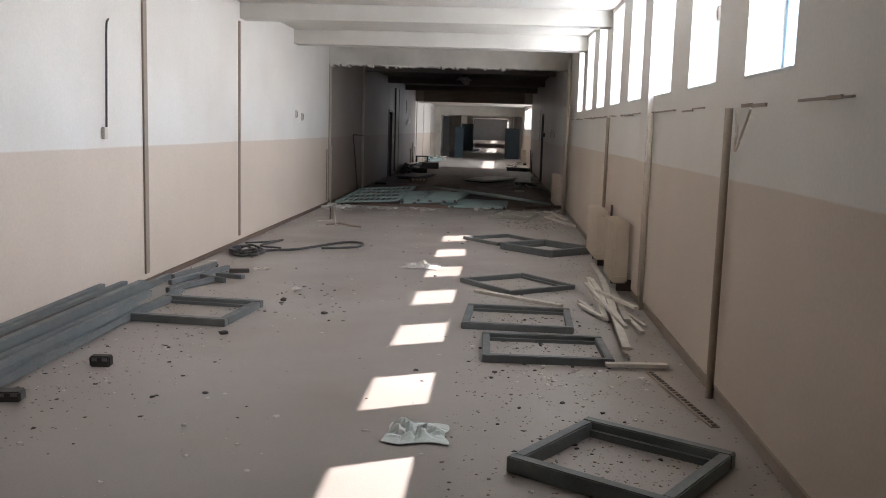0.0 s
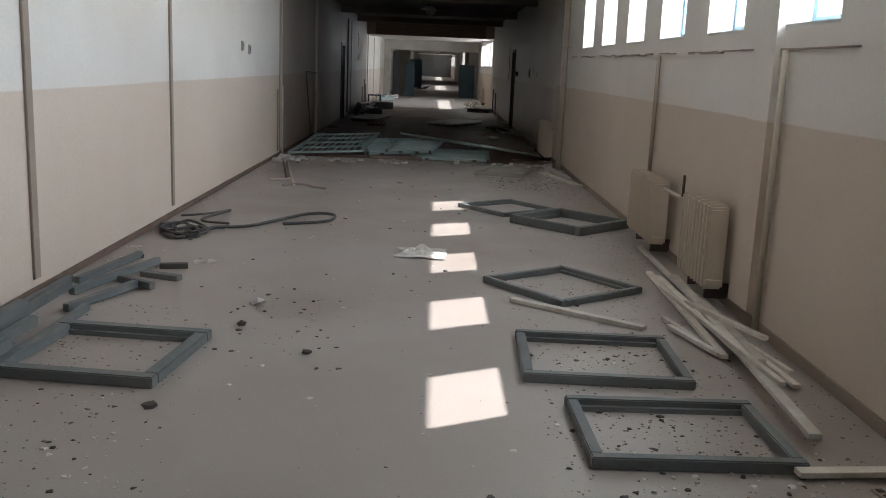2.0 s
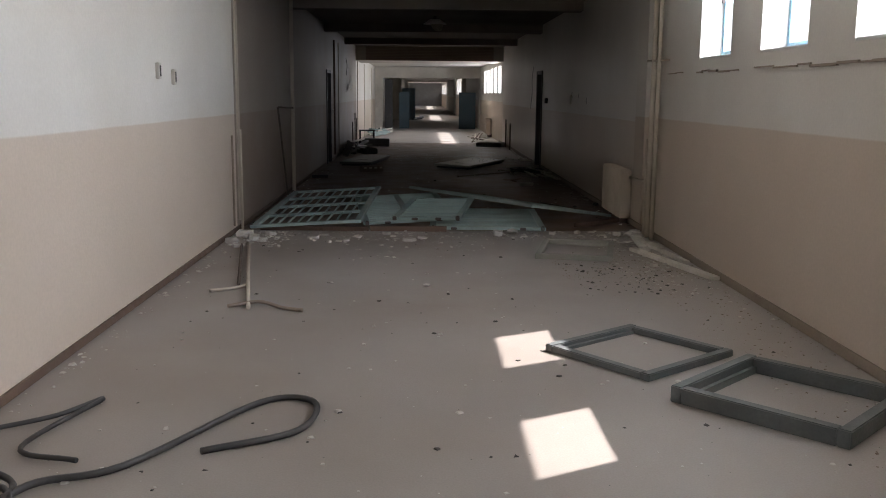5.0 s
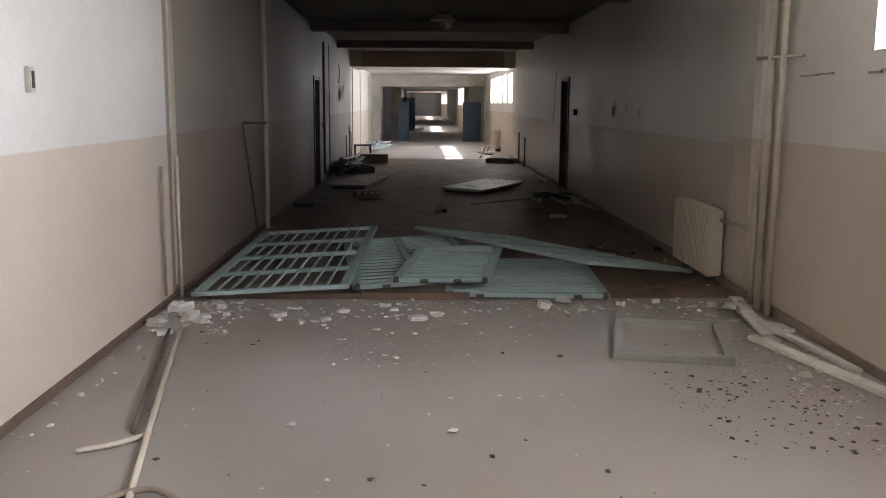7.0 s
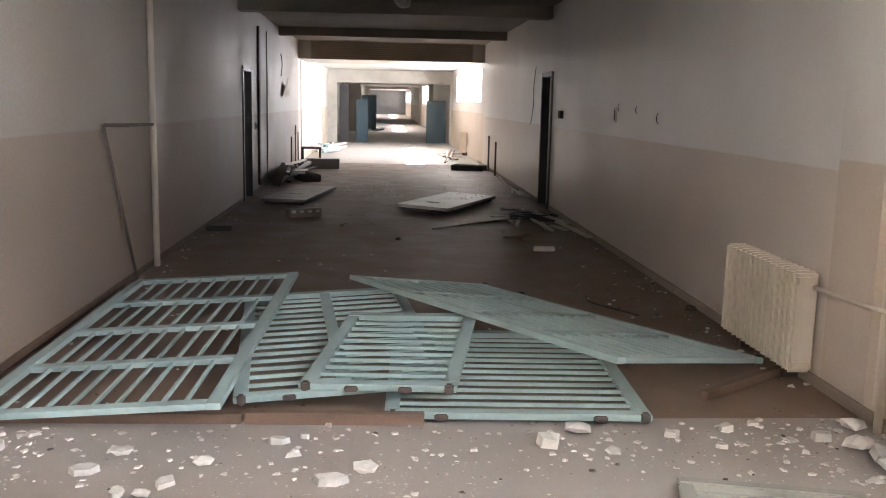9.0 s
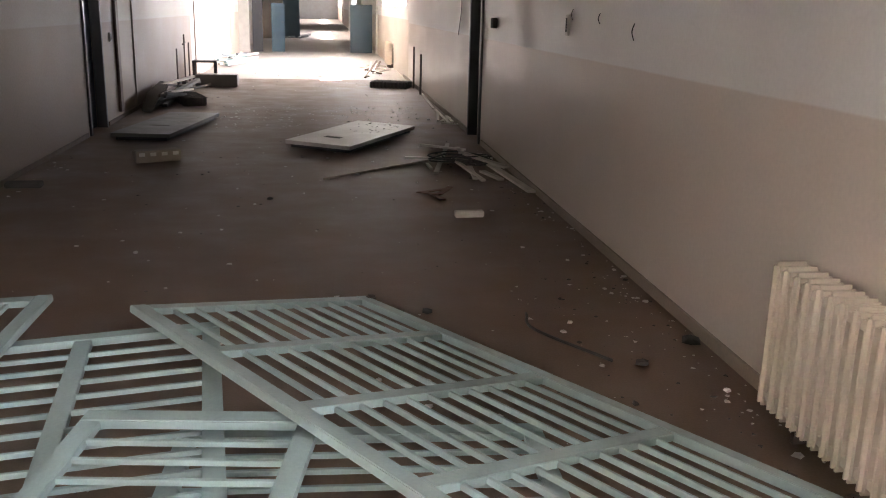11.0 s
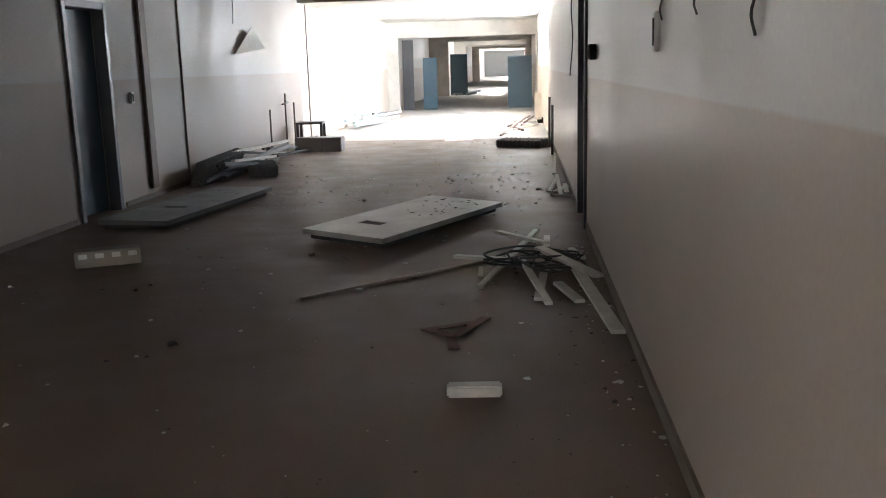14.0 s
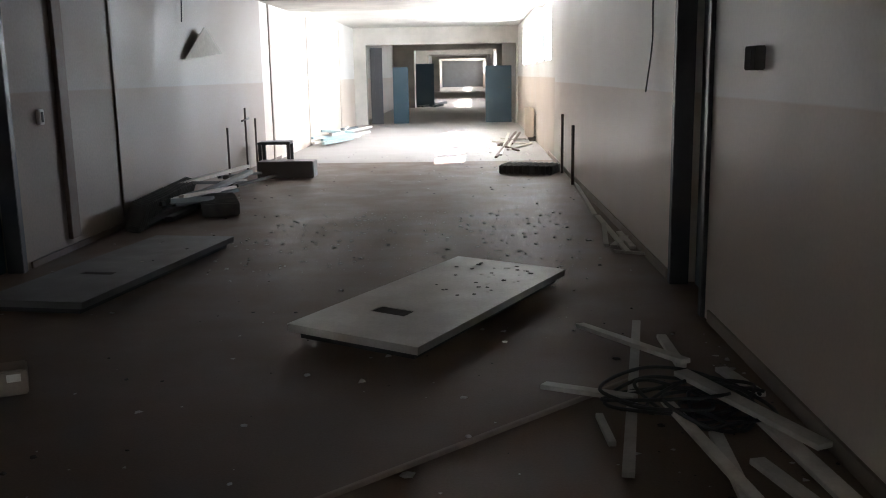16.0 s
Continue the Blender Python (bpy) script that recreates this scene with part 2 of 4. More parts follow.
# Unseen overhang, added to cut the sun patches to width.
structure("eaves", new_box(R + T, R + T + 0.42, -6, 17.9, 3.1, 3.3), concrete, "unseen slab added above the windows to trim the sun", "eaves")
# Sun blocker outside, unseen: no sun patch falls from the last window.
structure("canopy", new_box(R + T + 0.43, R + T + 2.6, 15.4, 17.9, 3.1, 3.3), concrete, "unseen slab added to keep sun off the last window", "canopy")
for i, (y0, y1, z) in enumerate(((8.5, 8.8, 2.9), (11.7, 12.0, 2.88), (14.8, 15.2, 2.85))):
    structure("beam_%d" % (i + 1), new_box(L, R, y0, y1, z, 3.079), ceiling_paint, "off-white plastered ceiling beam", "beam")
structure("portal_beam_1", new_box(L - T, R + T, 17.9, 18.4, 2.75, 3.3), beam_paint, "crumbling concrete beam with stained edge", "beam")
edge_rnd = random.Random(5)
broken = bmesh.new()
for k in range(120):
    u = L + 0.02 + (R - L - 0.1) * k / 120
    box(broken, u, u + edge_rnd.uniform(0.03, 0.06), 17.9 - edge_rnd.uniform(0.002, 0.012), 17.9 + edge_rnd.uniform(0.05, 0.3), 2.75 - 0.055 * edge_rnd.random() ** 2, 2.7499)
part("broken_edge", broken, plaster, bpy.data.objects["portal_beam_1"], "chipped pale plaster edge")
# the dark middle stretch, with a doorway in either wall
DL0, DL1, DR0, DR1, DH = 27.8, 28.7, 27.25, 28.15, 2.08
structure("wall_west_2", boxes((L - T, L, 17.9, 18.4, 0, 2.75), (L - T, L, 18.4, DL0, 0, 3.3), (L - T, L, DL1, 36.9, 0, 3.3), (L - T, L, DL0, DL1, DH, 3.3)), shaded_stained_paint, "cream over beige wall, peeling, stained and darkened with shade", "wall")
structure("wall_east_2", boxes((R, R + T, 17.9, 18.4, 0, 2.75), (R, R + T, 18.4, DR0, 0, 3.3), (R, R + T, DR1, 36.9, 0, 3.3), (R, R + T, DR0, DR1, DH, 3.3)), oil_paint, "cream over beige painted wall, dusty", "wall")
structure("ceiling_2", boxes((L, R, 18.4, 36.9, 3.05, 3.3)), shaded_ceiling_paint, "stained plaster ceiling, darkened with shade of the dark stretch", "ceiling")
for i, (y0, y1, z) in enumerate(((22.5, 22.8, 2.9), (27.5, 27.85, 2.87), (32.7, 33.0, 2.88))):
    structure("beam_%d" % (i + 4), new_box(L, R, y0, y1, z, 3.049), shaded_ceiling_paint, "plastered ceiling beam darkened with shade", "beam")
structure("portal_beam_2", boxes((L, R, 36.9, 39.5, 2.6, 3.3)), beam_paint, "deep plastered beam before the bright stretch", "beam")
fascia = bpy.data.objects["portal_beam_2"]
for k in range(9):
    part("slat", new_box(L + 0.32, R - 0.32, 36.872 + 0.006 * (k % 2), 36.9, 2.604 + 0.048 * k, 2.604 + 0.048 * k + 0.042, 0.003), brown_trim, fascia, "brown shutter slat" if k == 0 else "")
# small dark rooms behind the two doorways
structure("wall_room_west", boxes((L - 3.2, L - 3.0, 25, 30, 0, 3.2), (L - 3, L - T, 25, 25.2, 0, 3.2), (L - 3, L - T, 29.8, 30, 0, 3.2), (L - 3, L - T, 25, 30, 2.9, 3.2), (L - 3, L - T, 25, 30, -0.2, 0)), wall_paint, "plain dark side room", "wall")
structure("wall_room_east", boxes((R + 3.0, R + 3.2, 24, 29, 0, 3.2), (R + T, R + 3, 24, 24.2, 0, 3.2), (R + T, R + 3, 28.8, 29, 0, 3.2), (R + T, R + 3, 24, 29, 2.9, 3.2), (R + T, R + 3, 24, 29, -0.2, 0)), wall_paint, "plain dark side room", "wall")
# the bright stretch beyond
window_wall("wall_east_3", R, 36.9, 48.5, WIN3, 1.25, 1.6, 2.5, 3.3, "sunlit cream wall with a row of windows")
structure("wall_west_3", new_box(L - T, L, 36.9, 48.5, 0, 3.3), wall_paint, "sunlit cream wall with vertical strips", "wall")
structure("ceiling_3", new_box(L, R, 39.5, 48.5, 2.74, 3.3), ceiling_paint, "white ceiling of the bright stretch", "ceiling")
structure("portal_2", boxes((L, -1.5, 48.5, 48.8, 0, 3.3), (2.78, R, 48.5, 48.8, 0, 3.3), (-1.5, 2.78, 48.5, 48.8, 2.26, 3.3)), beam_paint, "grey plastered portal with a stained edge", "portal")
# the dim and bright stretches in the distance
structure("wall_west_4", new_box(L - T, L, 48.5, 129.3, 0, 3.3), wall_paint, "painted wall far along the corridor", "wall")
structure("wall_east_4", new_box(R, R + T, 48.5, 62, 0, 3.3), wall_paint, "painted wall far along the corridor", "wall")
window_wall("wall_east_5", R, 62, 78.5, [64 + 1.9 * k for k in range(7)], 1.3, 1.5, 2.6, 3.3, "far bright wall with windows")
structure("wall_east_6", new_box(R, R + T, 78.5, 101, 0, 3.3), wall_paint, "painted wall far along the corridor", "wall")
window_wall("wall_east_7", R, 101, 129.3, [103 + 2.0 * k for k in range(13)], 1.4, 1.5, 2.6, 3.3, "far bright wall with windows")
structure("ceiling_4", new_box(L, R, 48.8, 129.3, 2.95, 3.3), ceiling_paint, "far ceiling of the corridor", "ceiling")
for i, (y, a, b, h) in enumerate(((62.0, -0.95, 2.6, 2.45), (78.5, -1.1, 2.7, 2.6), (101.0, -1.2, 2.75, 2.75))):
    structure("portal_%d" % (i + 3), boxes((L, a, y, y + 0.4, 0, 2.95), (b, R, y, y + 0.4, 0, 2.95), (a, b, y, y + 0.4, h, 2.95)), beam_paint, "grey portal far along the corridor", "portal")
structure("wall_north", new_box(L, R, 129.0, 129.3, 0, 2.95), panel_grey, "grey end wall of the corridor", "wall")
structure("baseboard_west", boxes((L, L + 0.015, -6, DL0 - 0.1, 0.003, 0.055), (L, L + 0.015, DL1 + 0.1, 38, 0.003, 0.055)), brown_wood, "narrow brown skirting along the wall", "baseboard")
structure("baseboard_east", boxes((R - 0.015, R, -6, DR0 - 0.1, 0.003, 0.07), (R - 0.015, R, DR1 + 0.1, 38, 0.003, 0.07)), brown_trim, "narrow brown skirting along the wall", "baseboard")
structure("pilaster_east", boxes((R - 0.05, R, 8.36, 8.74, 0.1, 3.07), (R - 0.05, R, 17.92, 18.38, 0.1, 2.74)), wall_paint, "shallow painted wall pier", "pilaster")


# ---- windows ----
def window(i, y, x, z0, z1, w, mat):
    win = empty("window_%d" % i, pose(x, y, z0), "high pale blue window frame in a white reveal", "window", kind="structure")
    h = z1 - z0
    fr = boxes((0, 0.06, -w / 2, -w / 2 + 0.05, 0.02, h), (0, 0.06, w / 2 - 0.05, w / 2, 0.02, h), (0, 0.06, -w / 2 + 0.05, w / 2 - 0.05, 0.02, 0.07), (0, 0.06, -w / 2 + 0.05, w / 2 - 0.05, h - 0.05, h))
    part("window_frame", fr, mat, win)
    part("window_sill", new_box(-0.2, 0.05, -w / 2, w / 2, 0.0, 0.018, 0.004), window_paint, win)
    part("latch", new_box(-0.03, 0.0, w / 2 - 0.045, w / 2 - 0.015, h * 0.45, h * 0.45 + 0.10, 0.006), iron, win, "rusty latch")
    return win


for i, y in enumerate(WIN):
    window(i + 1, y, R + 0.2, 1.902, 3.028, 0.86, blue_paint)
for i in range(5):
    window(i + 9, WIN3[i], R + 0.2, 1.602, 2.498, 1.25, window_paint)


# ---- pipes, strips and conduits on the walls ----
def strip(x, y, w, z0, z1, mat, label, proud=0.02):
    s = 1 if x < 0 else -1
    a, b = sorted((x + s * 0.001, x + s * proud))
    return single("wall_strip", new_box(a, b, y - w / 2, y + w / 2, z0, z1, 0.003), mat, label, "trim strip")


for y, w in ((8.5, 0.09), (11.65, 0.07)):
    strip(L, y, w, 0.11, 2.84, brown_trim, "brown vertical cover strip on the painted wall")
strip(L, 18.05, 0.12, 0.11, 2.7, pale_pipe, "cream vertical cover strip by the beam")
strip(L, 29.55, 0.16, 0.11, 2.8, brown_wood, "dark brown vertical board on the stained wall", 0.04)
strip(L, 30.7, 0.05, 0.11, 2.8, brown_trim, "brown vertical cover strip on the stained wall")
strip(L, 37.5, 0.09, 0.01, 2.6, brown_trim, "vertical strip on the bright wall")
strip(L, 41.0, 0.07, 0.01, 2.6, pale_pipe, "vertical strip on the bright wall")
strip(L, 45.6, 0.07, 0.01, 2.6, pale_pipe, "vertical strip on the bright wall")


def pipe(points, r, mat, label, name="pipe"):
    return single(name, sweep(points, r), mat, label, "pipe")


pipe([(R - 0.04, 5.52, 0.0), (R - 0.04, 5.52, 1.74)], 0.024, brown_trim, "brown heating riser on the beige wall")
pipe([(R - 0.035, 11.35, 0.66), (R - 0.035, 11.35, 1.76)], 0.02, brown_trim, "thin brown heating riser on the beige wall")
pipe([(R - 0.035, 8.22, 0.0), (R - 0.035, 8.22, 1.76)], 0.022, pale_pipe, "cream heating riser on the beige wall")
pipe([(R - 0.04, 17.78, 0.0), (R - 0.04, 17.78, 1.08)], 0.022, pale_pipe, "cream short riser beside the wall pier")
pipe([(R - 0.06, 17.35, 0.0), (R - 0.06, 17.35, 3.07)], 0.024, pale_pipe, "cream floor-to-ceiling pipe by the beam")
pipe([(R - 0.05, 17.6, 0.0), (R - 0.05, 17.6, 3.07)], 0.03, pale_pipe, "cream floor-to-ceiling pipe by the beam")
pipe([(R - 0.055, 17.0, 1.93), (R - 0.055, 17.88, 1.95)], 0.012, pale_pipe, "thin cream branch pipe across the risers")
ledge_rnd = random.Random(31)
ledge = bmesh.new()
y = 3.75
while y < 16.9:
    step, w = ledge_rnd.uniform(0.12, 0.5), ledge_rnd.uniform(0.008, 0.022)
    z = 1.755 + 0.0035 * (y - 3.7) + ledge_rnd.uniform(-0.008, 0.008)
    if ledge_rnd.random() < 0.8:
        box(ledge, R - w, R - 0.0005, y, y + step - 0.003, z - ledge_rnd.uniform(0.008, 0.02), z)
    y += step
single("plaster_ledge", ledge, brown_trim, "broken dusty plaster ridge below the window sills", "trim strip", kind="stuff")
pipe(curve_points([(R - 0.03, 5.4, 1.74), (R - 0.04, 5.32, 1.62), (R - 0.06, 5.25, 1.5), (R - 0.04, 5.18, 1.62), (R - 0.03, 5.1, 1.73)]), 0.008, pale_pipe, "loose wire loop hanging below the conduit", "cable")
pipe([(L + 0.05, 22.2, 0.0), (L + 0.05, 22.2, 3.04)], 0.03, pale_pipe, "cream floor-to-ceiling heating pipe on the wall")
pipe([(L + 0.05, 20.7, 1.36), (L + 0.05, 21.5, 0.02)], 0.014, iron, "thin rusty rod leaning at the wall", "rod")
pipe([(L + 0.06, 20.7, 1.36), (L + 0.06, 22.15, 1.33)], 0.014, iron, "thin rusty rod fixed across to the pipe", "rod")
pipe([(L + 0.03, 17.6, 0.1), (L + 0.03, 17.6, 1.1)], 0.012, brown_trim, "thin brown wire duct on the wall")
pipe([(L + 0.04, 18.0, 0.0), (L + 0.04, 18.0, 1.15)], 0.016, pale_pipe, "short cream riser on the painted wall")
for y, z in ((35.0, 0.83), (33.65, 0.75)):
    pipe([(R - 0.06, y, 0.0), (R - 0.06, y, z)], 0.02, iron, "cut-off heating pipe stub by the wall")
for y, z in ((34.3, 0.75), (35.3, 0.98), (35.9, 0.8)):
    pipe([(L + 0.08, y, 0.0), (L + 0.08, y, z)], 0.015, iron, "cut-off heating pipe stub by the wall")
pipe([(L + 0.08, 35.1, 0.8), (L + 0.08, 35.5, 0.82)], 0.015, iron, "cut-off rusty cross pipe on the stub")


# ---- loose window frames on the floor ----
def loose_frame(m, w, d, bar_w, h, label, mat=None):
    """A rectangular frame lying flat: w along x, d along y, bars bar_w wide and h high."""
    mat = mat or frame_grey
    fr = empty("window_frame", m, label, "window frame", "frames on the floor")
    for s in (-1, 1):
        b = new_box(-w / 2, w / 2, -bar_w / 2, bar_w / 2, 0, h, 0.006)
        bmesh.ops.translate(b, vec=(0, s * (d - bar_w) / 2, 0), verts=b.verts[:])
        part("rail", b, mat, fr)
        b = new_box(-bar_w / 2, bar_w / 2, -d / 2 + bar_w, d / 2 - bar_w, 0, h * 0.96, 0.006)
        bmesh.ops.translate(b, vec=(s * (w - bar_w) / 2, 0, 0), verts=b.verts[:])
        part("stile", b, mat, fr)
        b = new_box(-w / 2 + bar_w, w / 2 - bar_w, -0.012, 0.012, 0, h * 0.45)
        bmesh.ops.translate(b, vec=(0, s * (d / 2 - bar_w - 0.012), 0), verts=b.verts[:])
        part("rebate", b, mat, fr)
    return fr


loose_frame(pose(2.11, 4.25, 0, 0, 0, -34), 0.80, 0.79, 0.062, 0.08, "heavy grey-blue window frame lying on the floor")
loose_frame(pose(1.86, 6.49, 0, 0, 0, 1), 0.90, 0.72, 0.056, 0.055, "dusty grey window frame lying on the floor")
loose_frame(pose(1.69, 7.52, 0, 0, 0, -2), 0.89, 0.80, 0.056, 0.055, "dusty grey window frame lying on the floor")
loose_frame(pose(1.72, 9.24, 0, 0, 0, -53), 0.84, 0.84, 0.05, 0.05, "thin grey window frame lying askew on the floor")
loose_frame(pose(2.18, 12.02, 0, 0, 0, 44), 0.85, 0.92, 0.065, 0.09, "heavy grey-blue window frame lying near the radiators")
loose_frame(pose(1.60, 12.94, 0, 0, 0, 38), 0.82, 0.80, 0.06, 0.045, "thin grey-brown frame lying on the floor")
loose_frame(pose(-0.98, 7.31, 0, 0, 0, -6), 0.88, 0.84, 0.075, 0.06, "dark grey window frame beside the stacked bars")
loose_frame(pose(1.83, 16.58, 0, 0, 0, -13), 0.74, 1.0, 0.06, 0.055, "grey-brown window frame on the dusty floor", dusty_frame)


# ---- stacked frame bars along the west wall ----
def timber(p, q, w, h, mat, label, name="timber_bar", category="timber", group="", bevel=0.004):
    return single(name, bar(p, q, w, h, bevel), mat, label, category, group)


G = "bars stacked by the wall"
stack_rnd = random.Random(17)
for layer, count, z in ((0, 7, 0.035), (1, 6, 0.10), (2, 4, 0.16)):
    for k in range(count):
        x = L + 0.06 + 0.07 * k + stack_rnd.uniform(-0.012, 0.012)
        y0 = stack_rnd.uniform(2.2, 4.6) + 0.5 * layer
        y1 = min(y0 + stack_rnd.uniform(2.4, 4.8), 9.1 - 0.7 * layer)
        h = stack_rnd.uniform(0.045, 0.068)
        skew, dip = stack_rnd.uniform(-0.05, 0.05), stack_rnd.uniform(-0.012, 0.012)
        timber((x, y0, z + dip), (x + skew, y1, z - dip), stack_rnd.uniform(0.035, 0.06), h, frame_grey if stack_rnd.random() < 0.8 else dark_bits, "long grey-blue frame bar stacked along the wall", group=G)
timber((-1.40, 2.9, 0.045), (-1.43, 7.05, 0.045), 0.05, 0.09, frame_grey, "long grey-blue frame bar stacked along the wall", group=G)
for x0, y0, x1, y1 in ((-1.50, 8.1, -1.28, 8.75), (-1.62, 8.5, -1.35, 9.5), (-1.44, 8.9, -1.15, 8.7), (-1.70, 8.8, -1.55, 9.7)):
    timber((x0, y0, 0.03), (x1, y1, 0.035), 0.045, 0.05, frame_grey, "short grey frame offcut beside the stack", group=G)
timber((-1.35, 9.12, 0.02), (-1.05, 9.01, 0.02), 0.07, 0.04, frame_grey, "short grey frame offcut on the floor")
timber((-1.30, 9.37, 0.02), (-1.1, 9.42, 0.02), 0.06, 0.04, dark_bits, "short dark frame offcut on the floor")

# ---- sticks and strips along the east wall ----
G = "white strips by the wall"
for x0, y0, x1, y1, z, w in ((2.66, 11.36, 2.63, 9.40, 0.015, 0.045), (2.50, 10.27, 2.43, 8.09, 0.015, 0.05), (2.28, 8.90, 2.37, 8.42, 0.012, 0.035), (2.65, 9.46, 2.59, 7.95, 0.04, 0.06), (2.50, 9.98, 2.52, 7.81, 0.045, 0.05),
                             (2.60, 9.9, 2.42, 6.80, 0.075, 0.06), (2.63, 8.43, 2.72, 7.83, 0.02, 0.03), (2.26, 8.68, 2.41, 8.11, 0.02, 0.04), (2.25, 6.55, 2.67, 6.59, 0.02, 0.06), (2.55, 9.2, 2.66, 7.6, 0.02, 0.04), (2.45, 9.0, 2.70, 8.2, 0.10, 0.04), (2.38, 9.4, 2.5, 7.4, 0.10, 0.035)):
    timber((x0, .99 * y0 - .38, z + 0.008), (x1, .99 * y1 - .38, z + 0.008), w, 0.025, stick_white, "long weathered off-white wooden strip on the heap", "wooden_strip", "strip", G, 0.002)
timber((1.31, 8.78, 0.015), (2.10, 8.18, 0.015), 0.07, 0.03, stick_white, "pale wooden board lying between the frames", "wooden_board", "board")
rail = empty("slotted_rail", pose(2.62, 5.48, 0, 0, 0, 9), "perforated metal rail lying by the wall", "rail")
part("web", new_box(-0.025, 0.025, -0.55, 0.55, 0, 0.012, 0.002), brown_trim, rail)
for k in range(22):
    part("slot", new_box(-0.014, 0.014, -0.54 + k * 0.05, -0.515 + k * 0.05, 0.0122, 0.016), dark_bits, rail)
timber((2.42, 16.66, 0.02), (2.80, 15.15, 0.02), 0.08, 0.035, stick_white, "pale wooden board by the wall", "wooden_board", "board")
timber((2.58, 16.96, 0.05), (2.72, 15.75, 0.05), 0.05, 0.03, stick_white, "pale wooden strip on the rubble", "wooden_strip", "strip", G)
timber((2.60, 17.31, 0.05), (2.55, 16.66, 0.03), 0.12, 0.02, plaster, "broken pale board on the rubble", "board_piece", "board")


# ---- radiators ----
def radiator(m, n, h, label, pitch=0.078, depth=0.15, lying=False, mat=None):
    rad = empty("radiator", m, label, "radiator", "column radiators")
    sec = None
    for k in range(n):
        y = (k - (n - 1) / 2) * pitch
        if sec is None:
            bm = new_box(-depth / 2, depth / 2, -0.021, 0.021, 0.0, h, 0.016)
            box(bm, -depth / 2 + 0.02, depth / 2 - 0.02, -pitch / 2, pitch / 2, h - 0.07, h - 0.035)
            box(bm, -depth / 2 + 0.02, depth / 2 - 0.02, -pitch / 2, pitch / 2, 0.035, 0.07)
            sec = mesh("section", bm, mat or radiator_paint)
        ob = new("section", sec)
        ob.parent, ob.location = rad, (0, y, 0)
    if not lying:
        for s in (-1, 1):
            b = new_box(-0.012, depth / 2 + 0.08, -0.012, 0.012, -0.09, 0.02)
            bmesh.ops.translate(b, vec=(0, s * n * pitch * 0.3, 0), verts=b.verts[:])
            part("bracket", b, iron, rad)
    return rad


radiator(pose(R - 0.16, 10.80, 0.145), 12, 0.56, "cream column radiator on the beige wall")
radiator(pose(R - 0.16, 9.09, 0.145), 9, 0.59, "cream column radiator on the beige wall")
radiator(pose(R - 0.10, 19.06, 0.08), 14, 0.60, "cream column radiator on the stained wall")
radiator(pose(2.42, 35.32, 0.07, 0, -90, 70), 10, 0.5, "dark dismounted column radiator lying on the floor", lying=True, mat=dark_iron).location.z = 0.066
pipe([(R - 0.14, 9.44, 0.64), (R - 0.14, 10.33, 0.64)], 0.014, pale_pipe, "heating pipe joining the two radiators")
pipe([(R - 0.14, 9.75, 0.64), (R - 0.14, 9.75, 0.82)], 0.012, iron, "short rusty valve stem between the radiators")
pipe([(R - 0.05, 18.66, 0.58), (R - 0.05, 18.0, 0.60), (R - 0.05, 17.75, 0.62)], 0.014, pale_pipe, "cream heating pipe to the radiator")


# ---- fallen steel gates ----
def gate(corner, along, across, z_label, n_panels=4, n_slats=10, solid=False):
    """A gate leaf from a corner, with its long side and its short side as vectors."""
    a, b = Vector(along), Vector(across)
    length, width = a.length, b.length
    y, x = a.normalized(), b.normalized()
    z = x.cross(y).normalized()
    if z.z < 0:
        z = -z
    m = Matrix.Translation(corner) @ Matrix((x, y, z)).transposed().to_4x4()
    leaf = empty("gate", m, z_label, "gate", "fallen gates")
    fw, th = 0.075, 0.035
    for u in (0, width - fw):
        part("stile", new_box(u, u + fw, 0, length, -th / 2, th / 2, 0.004), gate_teal, leaf)
    rails = [i * (length - fw) / n_panels for i in range(n_panels + 1)]
    for v in rails:
        part("rail", new_box(fw, width - fw, v, v + fw, -th / 2 + 0.002, th / 2 - 0.002, 0.003), gate_teal, leaf)
    ph = rails[1] - fw
    me = mesh("slat", new_box(-0.009, 0.009, 0, ph, -0.010, 0.010, 0.002), gate_teal)
    for v in rails[:-1]:
        for k in range(n_slats):
            ob = new("slat", me)
            ob.parent, ob.location = leaf, (fw + (k + 1) * (width - 2 * fw) / (n_slats + 1), v + fw, 0)
    if solid:
        part("sheet", new_box(fw, width - fw, fw, length - fw, -th / 2 - 0.006, -th / 2 - 0.002), gate_teal, leaf, "pale teal sheet backing")
    for v in (0.25, length - 0.3):
        part("hinge", new_box(-0.03, 0.0, v, v + 0.07, -0.014, 0.014, 0.006), iron, leaf, "rusty hinge")
    for v in (0.02, length - 0.06):
        part("bolt", new_box(-0.03, 0.02, v, v + 0.045, -0.022, 0.032, 0.010), iron, leaf, "rusty corner bolt")
    return leaf


gate((-1.70, 17.86, 0.05), (0.06, 2.90, 0.09), (1.27, -0.06, 0.08), "pale teal barred steel gate fallen on the floor", 4, 9)
gate((1.17, 21.1, 0.06), (1.47, -2.32, 0.02), (-1.09, -0.69, 0.20), "pale teal barred steel gate fallen across others", 4, 10)
gate((-0.42, 18.1, 0.06), (1.15, 0.16, 0.05), (-0.22, 2.2, 0.06), "pale teal slatted steel gate lying under others", 2, 14)
gate((0.35, 17.95, 0.035), (1.35, -0.02, 0.0), (0.1, 1.6, 0.02), "pale teal slatted steel gate flat on the floor", 1, 12)
gate((-0.10, 18.2, 0.105), (0.82, -0.14, 0.03), (0.24, 1.25, 0.09), "bent pale teal steel panel on the gates", 1, 9)
